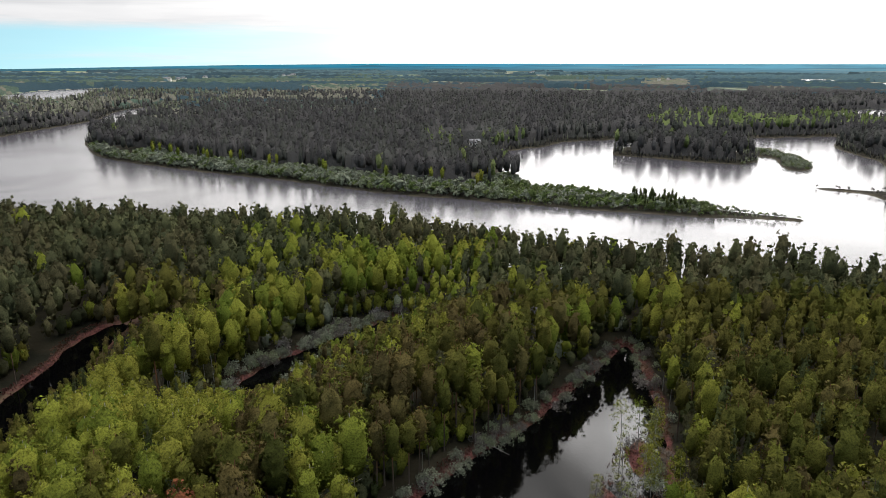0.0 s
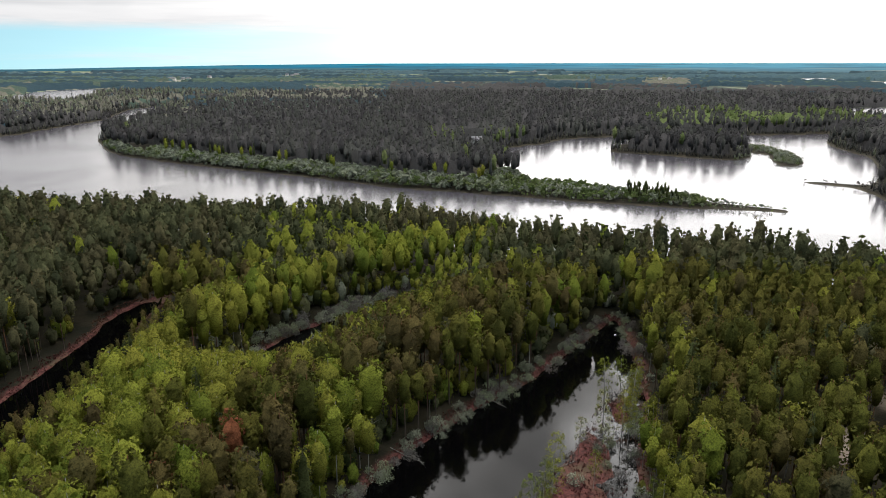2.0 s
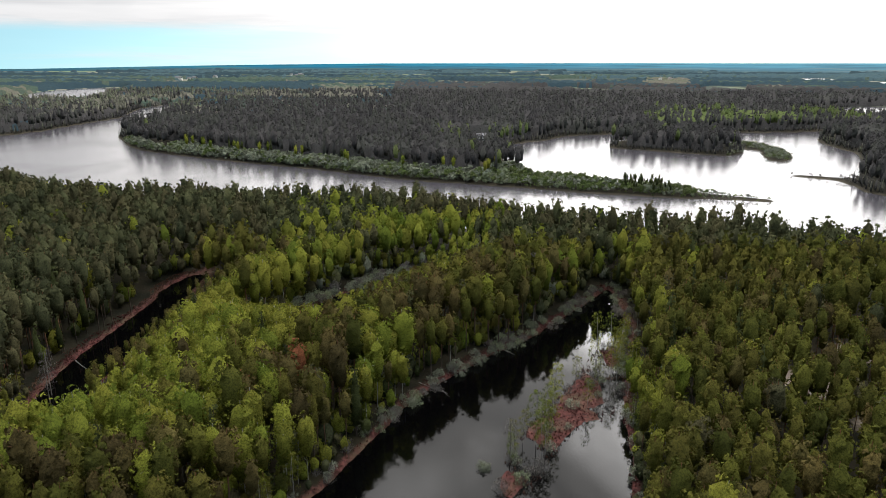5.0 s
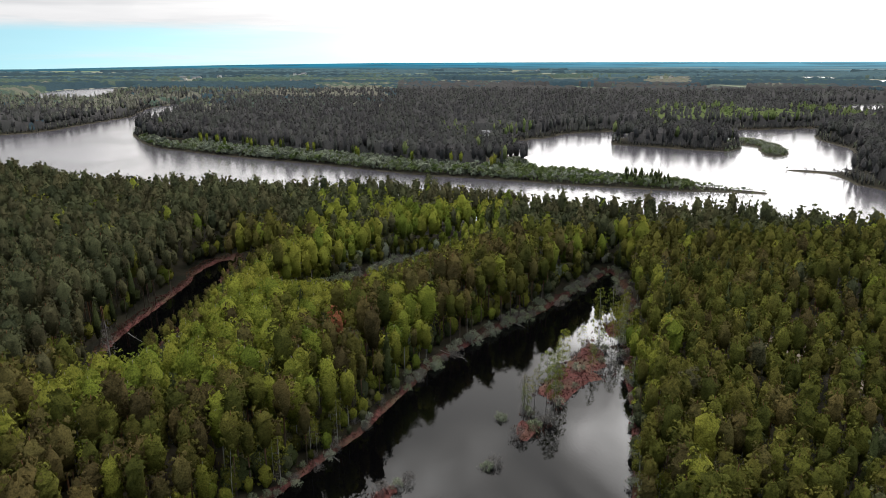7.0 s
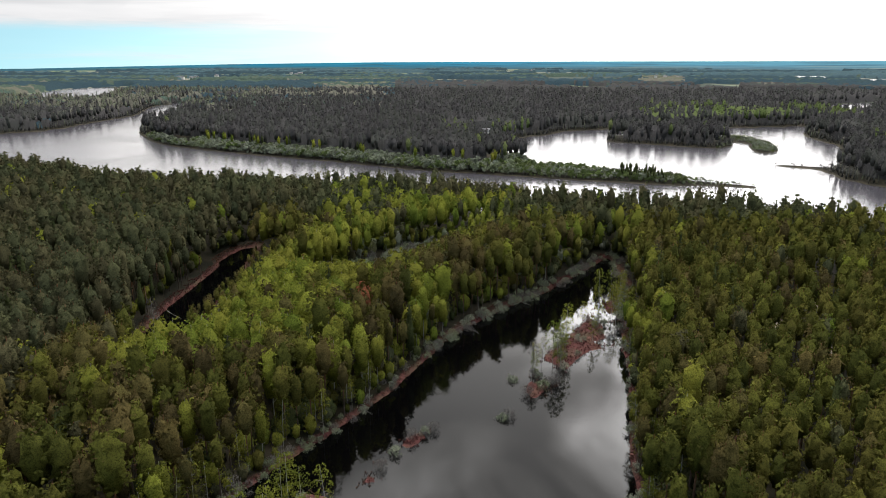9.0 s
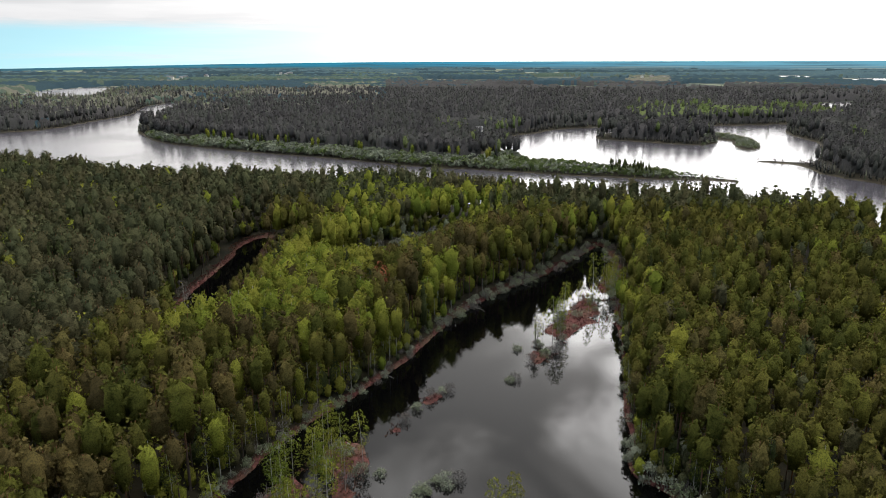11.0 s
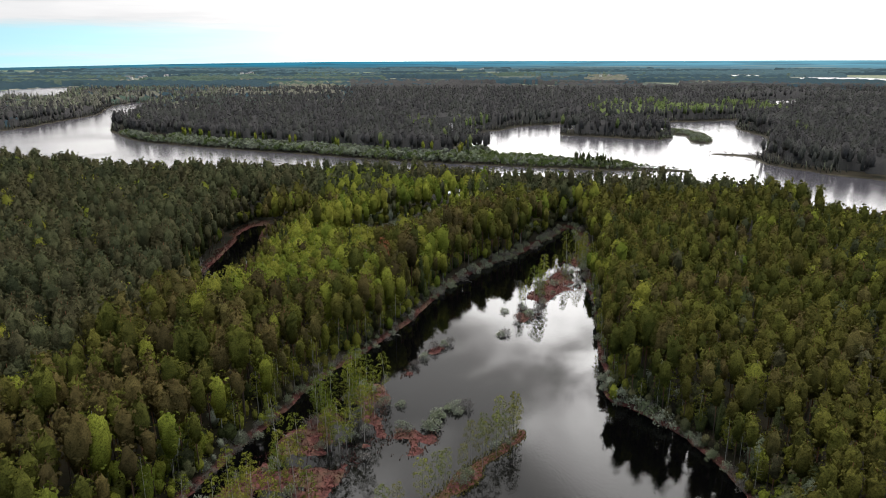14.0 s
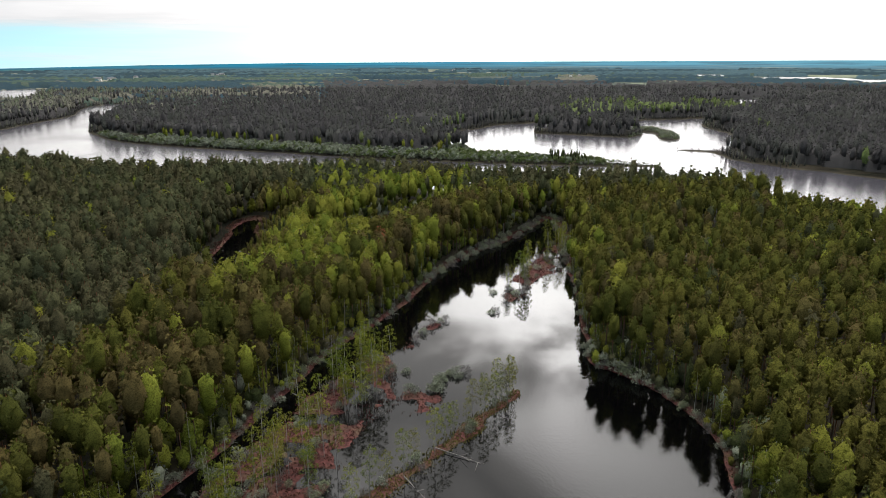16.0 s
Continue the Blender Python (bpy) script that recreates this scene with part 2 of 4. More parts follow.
# the distance behind the last woods, its haze painted as a blue glow
DISTANCE, n, out = material("painted_blue_haze")
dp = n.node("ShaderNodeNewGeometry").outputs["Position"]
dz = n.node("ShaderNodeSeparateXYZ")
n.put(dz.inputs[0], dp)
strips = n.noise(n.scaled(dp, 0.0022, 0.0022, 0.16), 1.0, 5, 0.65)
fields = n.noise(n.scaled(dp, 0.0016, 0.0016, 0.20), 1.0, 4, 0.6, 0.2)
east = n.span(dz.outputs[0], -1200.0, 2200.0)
# haze gradient: bluer towards the skyline, paler in the east
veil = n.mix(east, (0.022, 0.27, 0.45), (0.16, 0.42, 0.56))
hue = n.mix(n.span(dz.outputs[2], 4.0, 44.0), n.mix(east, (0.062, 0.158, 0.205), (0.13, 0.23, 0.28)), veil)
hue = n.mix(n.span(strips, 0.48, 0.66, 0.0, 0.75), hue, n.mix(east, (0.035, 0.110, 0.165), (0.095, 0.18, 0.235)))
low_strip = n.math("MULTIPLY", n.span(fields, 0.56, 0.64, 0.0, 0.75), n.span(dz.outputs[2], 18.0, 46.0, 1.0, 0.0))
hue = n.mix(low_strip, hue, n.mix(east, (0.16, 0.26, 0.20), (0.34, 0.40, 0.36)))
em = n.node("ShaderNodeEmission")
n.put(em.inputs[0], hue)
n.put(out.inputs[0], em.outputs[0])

# ---- the plan: shorelines as smooth closed curves ----
rng = np.random.default_rng(7)


def hashed(ix, iy, seed):
    h = np.sin(ix * 127.1 + iy * 311.7 + seed * 74.7) * 43758.5453
    return h - np.floor(h)


def vnoise(x, y, seed=0):
    ix, iy = np.floor(x), np.floor(y)
    fx, fy = x - ix, y - iy
    fx, fy = fx * fx * (3 - 2 * fx), fy * fy * (3 - 2 * fy)
    a, b = hashed(ix, iy, seed), hashed(ix + 1, iy, seed)
    c, d = hashed(ix, iy + 1, seed), hashed(ix + 1, iy + 1, seed)
    return (a * (1 - fx) + b * fx) * (1 - fy) + (c * (1 - fx) + d * fx) * fy


def fbm(x, y, seed=0):
    return (vnoise(x, y, seed) + 0.5 * vnoise(2 * x, 2 * y, seed + 1) + 0.25 * vnoise(4 * x, 4 * y, seed + 2)) / 1.75


def shoreline(points, step=3.0, ragged=0.6):
    """A closed Catmull-Rom curve through a few points, with a ragged edge."""
    p = np.array(points, float)
    prev, nxt, after = np.roll(p, 1, 0), np.roll(p, -1, 0), np.roll(p, -2, 0)
    line = []
    for a, b, c, d in zip(prev, p, nxt, after):
        k = max(2, int(np.hypot(*(c - b)) / step))
        u = (np.arange(k) / k)[:, None]
        line.append(0.5 * (2 * b + (c - a) * u + (2 * a - 5 * b + 4 * c - d) * u**2 + (3 * b - a - 3 * c + d) * u**3))
    line = np.concatenate(line)
    line[:, 0] += ragged * 2 * (fbm(line[:, 0] / 6, line[:, 1] / 6, 3) - 0.5)
    line[:, 1] += ragged * 2 * (fbm(line[:, 0] / 6, line[:, 1] / 6, 9) - 0.5)
    return line.astype(np.float32)


def inside_distance(p, poly, cap=60.0):
    """Metres inside (+) or outside (-) a closed line, to a cap."""
    res = np.full(len(p), -cap, np.float32)
    lo, hi = poly.min(0) - cap, poly.max(0) + cap
    pick = np.nonzero(((p > lo) & (p < hi)).all(1))[0]
    a, b = poly, np.roll(poly, -1, 0)
    e = b - a
    ee = (e * e).sum(1) + 1e-9
    for s in range(0, len(pick), 6000):
        i = pick[s:s + 6000]
        q = p[i]
        rx, ry = q[:, :1] - a[:, 0], q[:, 1:] - a[:, 1]
        u = np.clip((rx * e[:, 0] + ry * e[:, 1]) / ee, 0, 1)
        dx, dy = rx - u * e[:, 0], ry - u * e[:, 1]
        d = np.sqrt((dx * dx + dy * dy).min(1))
        span_y = (a[:, 1] > q[:, 1:]) != (b[:, 1] > q[:, 1:])
        cross = span_y & (q[:, :1] < e[:, 0] * (q[:, 1:] - a[:, 1]) / np.where(e[:, 1] == 0, 1e-9, e[:, 1]) + a[:, 0])
        odd = cross.sum(1) % 2 == 1
        res[i] = np.where(odd, np.minimum(d, cap), -np.minimum(d, cap))
    return res


# the near bank from west to east, then the lower reach and the east bank with its sand bar
near_bank = [(-1000, 470), (-700, 430), (-420, 375), (-268, 302), (-223, 279), (-179, 257), (-145, 252), (-110, 257),
             (-60, 253), (-25, 250), (5, 241), (25, 229), (45, 219), (70, 212), (100, 210), (122, 200), (140, 188), (158, 172), (172, 150), (178, 120),
             (180, 85), (205, 20), (270, -90), (380, -200), (600, -330)]
east_bank = [(640, -250), (450, -130), (350, 40), (310, 170), (286, 253), (271, 280), (253, 303), (237, 334), (232, 351),
             (236, 374), (227, 391), (210, 408), (228, 401), (246, 394), (262, 412), (290, 462), (316, 520), (318, 560),
             (327, 608), (345, 645), (384, 699)]
bay = [(330, 688), (274, 674), (200, 662), (139, 652), (115, 640), (93, 632), (68, 590), (38, 562), (28, 530), (24, 480),
       (34, 430), (44, 396), (53, 386), (75, 381), (91, 366), (129, 347), (150, 328), (168, 318)]
bend = [(158, 314), (146, 317), (95, 328), (40, 344), (14, 353), (-34, 368), (-70, 387), (-110, 409), (-153, 428), (-202, 453),
        (-261, 487), (-289, 513), (-319, 554), (-351, 605), (-372, 680), (-385, 760), (-418, 870), (-447, 960), (-440, 1035),
        (-400, 1068), (-200, 1085)]
west_bank = [(-200, 1115), (-390, 1105), (-485, 1080), (-515, 1000), (-490, 900), (-458, 810), (-455, 727), (-453, 667),
             (-451, 630), (-480, 575), (-620, 525), (-1000, 600)]
RIVER = shoreline(near_bank + east_bank + bay + bend + west_bank, 5.0, 1.2)
ISLAND = shoreline([(124, 562), (122, 540), (146, 526), (172, 514), (200, 498), (218, 510), (232, 540), (225, 580), (190, 600), (150, 600), (128, 580)], 4)
REED_ISLET = shoreline([(228, 560), (250, 588), (262, 545), (256, 502), (243, 474), (229, 476), (235, 505), (243, 535)], 4)
POND = shoreline([(52, 164), (46, 156), (27, 128), (12, 110), (-3, 89), (-12, 68), (-21, 47), (-31, 30), (-38, 18), (-48, -9),
                  (-54, -24), (-61, -38), (-72, -62), (-78, -100), (-50, -150), (10, -160), (40, -110), (36, -70), (39, -46),
                  (43, -32), (43, -22), (39, -8), (33, 2), (28, 8), (31, 20), (33, 36), (36, 50), (40, 71), (42, 90), (47, 112), (52, 135)], 2.0, 0.9)
SPRIG_ISLET = shoreline([(48, 122), (40, 115), (34, 101), (24, 84), (15, 64), (14, 54), (19, 56), (26, 70), (33, 79), (39, 83), (42, 96), (49, 108)], 2, 0.8)
MARSH = shoreline([(-25, 18), (-21, 10), (-22, -2), (-20, -10), (-27, -20), (-33, -40), (-44, -64), (-70, -70), (-57, -42), (-48, -20), (-39, -2), (-31, 12)], 2, 1.6)
RED_SHALLOW = shoreline([(-19, -3), (-15, -2), (-11, -4), (-10, -8), (-13, -14), (-19, -13)], 1.5, 1.8)
RED_STREAK = shoreline([(-18, 19), (-13, 24), (-8, 34), (-5, 38), (-9, 38), (-15, 29)], 1.5, 1.2)
GRASS_SPIT = shoreline([(8, -5), (4, -6.5), (-6, -18.5), (-15, -29), (-25, -39), (-36, -51), (-32, -55), (-21, -42), (-10, -30.5), (4, -13)], 2, 1.2)
CREEK = shoreline([(-88, 176), (-92, 168), (-94, 155), (-92, 142), (-92, 111), (-91, 95), (-88, 80), (-80, 66), (-71, 54), (-64, 57),
                   (-70, 68), (-78, 84), (-79, 108), (-79, 134), (-84, 152), (-85, 166), (-85, 174)], 2, 0.7)
SIDE_CREEK = shoreline([(-12, 180), (-24, 169), (-31, 159), (-38, 149), (-43, 137), (-41, 127), (-33, 129), (-30, 144), (-24, 154), (-17, 164), (-8, 175)], 2, 0.6)
FAR_LAKE = shoreline([(-870, 1130), (-770, 1065), (-650, 1060), (-700, 1200), (-800, 1390), (-850, 1530), (-960, 1740), (-1020, 1600), (-980, 1400)], 15, 4)
OXBOW = shoreline([(440, 830), (520, 860), (660, 1060), (680, 1130), (560, 1065), (470, 930)], 10, 3)
FLOOD_EAST = shoreline([(1130, 2420), (1240, 2400), (1480, 2990), (1400, 3040)], 25, 10)
FLOOD_FAR = shoreline([(1180, 2120), (1340, 1900), (1480, 1980), (1700, 2380), (1560, 2640)], 25, 10)
FLOOD_EDGE = shoreline([(1300, 1800), (1300, 1620), (1700, 1700), (1750, 2150), (1640, 2240)], 25, 10)
WATERS = [RIVER, POND, CREEK, SIDE_CREEK, FAR_LAKE, OXBOW, FLOOD_EAST, FLOOD_FAR, FLOOD_EDGE]
ISLES = [ISLAND, REED_ISLET, SPRIG_ISLET, MARSH, RED_SHALLOW, RED_STREAK, GRASS_SPIT]
LOW_ISLES = [SPRIG_ISLET, MARSH, RED_SHALLOW, RED_STREAK, GRASS_SPIT]


def land_distance(p):
    """Metres inland (+) or out over the water (-)."""
    p = p.astype(np.float32)
    wet = np.full(len(p), -60.0, np.float32)
    for body in WATERS:
        wet = np.maximum(wet, inside_distance(p, body))
    for isle in ISLES:
        wet = np.minimum(wet, -inside_distance(p, isle))
    return -wet


def ground_height(p, inland=None):
    d = land_distance(p) if inland is None else inland
    x, y = p[:, 0], p[:, 1]
    rough = fbm(x / 9, y / 9, 4) - 0.5
    head = np.clip((y - 70) / 20, 0, 1) * (np.abs(x - 18) < 46) * (x > 0.55 * y - 62)
    land = 1.2 * (1 - np.exp(-np.maximum(d, 0) / (1.5 + 1.8 * head))) + np.clip(d / 60, 0, 1) * (0.8 + 2.2 * fbm(x / 60, y / 60, 5)) + rough * 0.5 * np.clip(d / 3, 0, 1)
    for isle in LOW_ISLES:
        here = inside_distance(p.astype(np.float32), isle, 10.0) > -1.5
        land = np.where(here, -0.02 + 0.045 * np.clip(d, 0, 3) + 1.5 * (fbm(x / 5, y / 5, 14) - 0.5) * np.clip(d / 2, 0.3, 1), land)
    ridge = inside_distance(p.astype(np.float32), GRASS_SPIT, 10.0)
    land = np.where(ridge > -1.5, 0.03 + 0.14 * np.clip(d, 0, 2) + 0.6 * rough, land)
    return np.where(d > 0, land, np.maximum(d * 0.35, -3.0)) + 0.0


# ---- mesh helpers ----
ROUND = {}


def quad_mesh(name, verts, quads, mats, index=None):
    me = bpy.data.meshes.new(name)
    v, q = np.ascontiguousarray(verts, np.float32), np.ascontiguousarray(quads, np.int32)
    me.vertices.add(len(v)), me.loops.add(q.size), me.polygons.add(len(q))
    me.vertices.foreach_set("co", v.ravel())
    me.loops.foreach_set("vertex_index", q.ravel())
    me.polygons.foreach_set("loop_start", np.arange(0, q.size, 4, dtype=np.int32))
    for m in mats:
        me.materials.append(m)
    if index is not None:
        me.polygons.foreach_set("material_index", np.ascontiguousarray(index, np.int32))
    me.update(calc_edges=True)
    if id(verts) in ROUND:
        me.normals_split_custom_set_from_vertices(ROUND[id(verts)][1])
    return me


def part(name, mesh, parent, label=""):
    ob = new(name, mesh)
    ob.parent = parent
    return tagged(ob, label)


def bm_mesh(name, bm, mat):
    me = bpy.data.meshes.new(name)
    bm.to_mesh(me)
    bm.free()
    me.materials.append(mat)
    return me


# ---- ground, one sheet to the horizon, and the waters ----
MIDDLE = np.array((-5.0, -60.0))


def polar_sheet(r0, r1, ratio, fine_deg, half_deg, coarse_deg):
    r = r0 * ratio ** np.arange(int(math.log(r1 / r0) / math.log(ratio)) + 2)
    r[-1] = r1
    a = np.radians(np.concatenate([np.arange(-half_deg, half_deg, fine_deg), np.arange(half_deg, 360 - half_deg, coarse_deg)]))
    rr, aa = np.meshgrid(r, a, indexing="ij")
    p = np.stack([MIDDLE[0] + rr * np.sin(aa), MIDDLE[1] + rr * np.cos(aa)], -1).reshape(-1, 2)
    i, j = np.meshgrid(np.arange(len(r) - 1), np.arange(len(a)), indexing="ij")
    k, m = len(a), (j + 1) % len(a)
    quads = np.stack([i * k + j, i * k + m, (i + 1) * k + m, (i + 1) * k + j], -1).reshape(-1, 4)
    return p, quads[:, ::-1]


p, q = polar_sheet(3.0, 4860.0, 1.027, 0.42, 50, 5.0)
z = ground_height(p)
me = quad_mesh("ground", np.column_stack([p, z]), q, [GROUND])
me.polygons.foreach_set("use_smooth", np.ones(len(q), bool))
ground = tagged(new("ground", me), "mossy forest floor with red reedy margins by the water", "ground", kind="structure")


def water_sheet(name, x0, y0, x1, y1, z, mat, label):
    me = quad_mesh(name, [(x0, y0, z), (x1, y0, z), (x1, y1, z), (x0, y1, z)], [(0, 1, 2, 3)], [mat])
    return tagged(new(name, me), label, "water", kind="structure")


water_sheet("river_water", -1400, -420, 2000, 3200, 0.0, RIVER_WATER, "wide pale river reflecting the overcast sky")
water_sheet("pond_water", -96, -165, 58, 224, 0.05, POND_WATER, "still black pond mirroring trees and clouds")

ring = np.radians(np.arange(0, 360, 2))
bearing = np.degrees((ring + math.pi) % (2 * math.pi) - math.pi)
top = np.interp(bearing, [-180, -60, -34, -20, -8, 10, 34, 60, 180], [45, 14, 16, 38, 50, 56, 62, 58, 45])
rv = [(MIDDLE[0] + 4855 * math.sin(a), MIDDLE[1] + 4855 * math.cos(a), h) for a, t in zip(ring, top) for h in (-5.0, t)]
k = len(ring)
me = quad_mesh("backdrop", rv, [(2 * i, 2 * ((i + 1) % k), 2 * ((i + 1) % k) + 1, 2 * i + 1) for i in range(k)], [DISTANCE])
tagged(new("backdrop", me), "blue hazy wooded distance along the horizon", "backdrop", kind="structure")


# ---- trees ----
def unit(v):
    return v / np.maximum(np.linalg.norm(v, axis=1, keepdims=True), 1e-6)


def leaf_quads(g, centres, normals, size, long=1.0, loose=0.22):
    """One small kite-shaped spray of leaves round each centre."""
    n = len(centres)
    nrm = unit(unit(normals) + g.normal(0, loose, (n, 3)))
    u = unit(np.cross(nrm, g.normal(0, 1, (n, 3))))
    v = np.cross(nrm, u)
    s = (size * g.uniform(0.65, 1.3, n))[:, None]
    jit = lambda: g.uniform(0.6, 1.15, (n, 1))
    c = [centres - u * s * 0.5 * jit() * long, centres - v * s * 0.5 * jit(), centres + u * s * 0.5 * jit() * long, centres + v * s * 0.5 * jit()]
    verts = np.stack(c, 1).reshape(-1, 3)
    return verts, np.arange(4 * n).reshape(-1, 4)


def tube(line, radii, sides):
    line, vs, qs = np.array(line, float), [], []
    ang = np.arange(sides) * 2 * math.pi / sides
    for c, r in zip(line, radii):
        vs.append(np.column_stack([c[0] + r * np.cos(ang), c[1] + r * np.sin(ang), np.full(sides, c[2])]))
    for i in range(len(line) - 1):
        for j in range(sides):
            k = (j + 1) % sides
            qs.append((i * sides + j, i * sides + k, (i + 1) * sides + k, (i + 1) * sides + j))
    return np.concatenate(vs), np.array(qs)


def limb(a, b, r, sides=3):
    """A thin tapered bough from a to b."""
    a, b = np.array(a, float), np.array(b, float)
    d = unit((b - a)[None])[0]
    u = unit(np.cross(d, (0.3, 0.2, 1.0))[None])[0]
    v = np.cross(d, u)
    ang = np.arange(sides) * 2 * math.pi / sides
    ringv = lambda c, rad: c + rad * (np.cos(ang)[:, None] * u + np.sin(ang)[:, None] * v)
    vs = np.concatenate([ringv(a, r), ringv(b, r * 0.35)])
    return vs, np.array([(j, (j + 1) % sides, sides + (j + 1) % sides, sides + j) for j in range(sides)])


def join(pieces):
    vs, qs, n = [], [], 0
    for v, q in pieces:
        vs.append(v), qs.append(np.asarray(q) + n)
        n += len(v)
    return np.concatenate(vs), np.concatenate(qs)


# crown shape: lowest height share, widest radius (m), height share of the widest place, and the clumps
KINDS = {
    "pine": dict(h=18.0, low=0.50, wide=2.08, belly=0.73, top=0.82, droop=0.0, tr=0.17, leaf=PINE, bark=PINE_BARK),
    "spruce": dict(h=20.0, low=0.14, wide=2.2, belly=0.26, top=0.15, droop=-0.45, tr=0.18, leaf=SPRUCE, bark=SPRUCE_BARK),
    "birch": dict(h=17.0, low=0.38, wide=2.5, belly=0.72, top=0.92, droop=-0.15, tr=0.085, leaf=BIRCH, bark=BIRCH_BARK),
    "edge_pine": dict(h=16.5, low=0.36, wide=2.9, belly=0.74, top=0.92, droop=-0.1, tr=0.17, leaf=PINE, bark=PINE_BARK),
    "young_birch": dict(h=11.0, low=0.30, wide=1.6, belly=0.62, top=0.8, droop=-0.1, tr=0.045, leaf=BIRCH, bark=BIRCH_BARK),
    "shrub": dict(h=5.0, low=0.05, wide=1.9, belly=0.5, top=0.9, droop=0.0, tr=0.05, leaf=BIRCH, bark=BIRCH_BARK),
    "bare_tree": dict(h=12.0, low=0.40, wide=1.9, belly=0.6, top=0.6, droop=0.1, tr=0.12, leaf=TWIGS, bark=GREY_WOOD),
}


def profile(k, s):
    """Crown radius at height share s."""
    up = np.clip((s - k["belly"]) / (1 - k["belly"]), 0, 1)
    down = np.clip((k["belly"] - s) / (k["belly"] - k["low"] + 1e-6), 0, 1)
    return k["wide"] * np.where(s > k["belly"], k["top"] * np.sqrt(np.maximum(1 - up**2, 0)) + (1 - k["top"]) * (1 - up), np.sqrt(np.maximum(1 - 0.75 * down**2, 0)))


def outward(k, pts):
    """From the crown's middle out through each point."""
    low, half_h = k["low"] * k["h"], (1 - k["low"]) * k["h"] * 0.5
    return unit((pts - (0, 0, low + half_h * 0.7)) / (k["wide"], k["wide"], half_h))


def crown_core(g, k, rings, sides, share=0.70):
    """The dense inside of a crown: a lumpy closed dome that the outer sprays cover."""
    h, lo = k["h"], k["low"] + 0.02
    vs = []
    for i in range(rings):
        s = lo + (0.925 - lo) * (i / (rings - 1)) ** 0.85
        a = np.arange(sides) * 2 * math.pi / sides + 0.5 * i
        r = np.maximum(profile(k, np.full(sides, s)) * share * g.uniform(0.72, 1.22, sides), 0.05) * (0.35 if i == rings - 1 else 1.0)
        vs.append(np.column_stack([r * np.cos(a), r * np.sin(a), s * h + g.normal(0, 0.22, sides)]))
    qs = [(i * sides + j, i * sides + (j + 1) % sides, (i + 1) * sides + (j + 1) % sides, (i + 1) * sides + j) for i in range(rings - 1) for j in range(sides)]
    return np.concatenate(vs), np.array(qs)


def crown_of(g, k, lumps, sprays, size, core, bend=(0.0, 0.0), lift=0.15, flat=0.8):
    """Billows set in a spiral over the crown, each covered with small sprays, round a dense core."""
    h = k["h"]
    cs, ns, leans = [], [], []
    lobes = g.uniform(0, 6.28, 3)
    for i in range(lumps):
        s = k["low"] + (0.955 - k["low"]) * ((i + g.uniform(0.2, 0.8)) / lumps) ** 0.8
        a = i * 2.4 + g.normal(0, 0.35)
        p = float(profile(k, s))
        rad = p * g.uniform(0.52, 0.74) * (1 + 0.14 * math.sin(2 * a + lobes[0]))
        c = np.array([bend[0] * s * s + rad * math.cos(a), bend[1] * s * s + rad * math.sin(a), s * h + k["droop"] * rad * 0.6])
        big = k["wide"] * g.uniform(0.34, 0.50) * (0.55 + 0.45 * p / k["wide"])
        d = unit(g.normal(0, 1, (sprays, 3)) + (0.8 * math.cos(a), 0.8 * math.sin(a), 0.55))
        pts = c + d * (big, big, big * flat) * g.uniform(0.72, 1.08, (sprays, 1))
        cs.append(pts), leans.append(d)
        ns.append(unit(0.8 * d + 0.6 * outward(k, pts) + (0, 0, lift)))
    crown = leaf_quads(g, np.concatenate(cs), np.concatenate(leans), size, 1.25, 0.42)
    facing = np.repeat(np.concatenate(ns), 4, 0)
    if core:
        inner = crown_core(g, k, *core)
        facing = np.concatenate([facing, unit(outward(k, inner[0]) + (0, 0, lift))])
        crown = join([crown, inner])
    ROUND[id(crown[0])] = (crown[0], facing)
    return crown


def tree(kind, seed, lumps, sprays, size, sides=5, boughs=7, core=(6, 8), lift=0.15):
    """(trunk with boughs), (crown) as vertex and quad arrays, one tree at the origin."""
    g = np.random.default_rng(seed)
    k = KINDS[kind]
    h = k["h"]
    bend = g.normal(0, 0.3, 2)
    axis = lambda s: np.array([bend[0] * s * s, bend[1] * s * s])
    crown = crown_of(g, k, lumps, sprays, size, core, bend, lift)
    heights = np.linspace(-0.4, h * 0.95, 5 if sides > 3 else 2)
    trunk = [tube([(*axis(max(z, 0) / h), z) for z in heights], [k["tr"] * (1 - 0.85 * max(z, 0) / h) + 0.02 for z in heights], sides)]
    for i in range(boughs):
        s = k["low"] * g.uniform(0.6, 1.0) + (0.9 - k["low"]) * i / max(boughs, 1)
        a, r = g.uniform(0, 6.28), float(profile(k, max(s, k["low"]))) * 0.85
        base = np.array([*axis(s), s * h])
        trunk.append(limb(base, base + np.array([r * math.cos(a), r * math.sin(a), r * (0.5 + k["droop"])]), 0.05 if h > 12 else 0.022))
    return join(trunk), crown


def far_tree(kind, seed, sprays, size, core=(3, 5)):
    """A tree for the far woods: a dense dome or cone with a few loose sprays."""
    g = np.random.default_rng(seed)
    return crown_of(g, KINDS[kind], sprays, 1, size, core, lift=0.35)


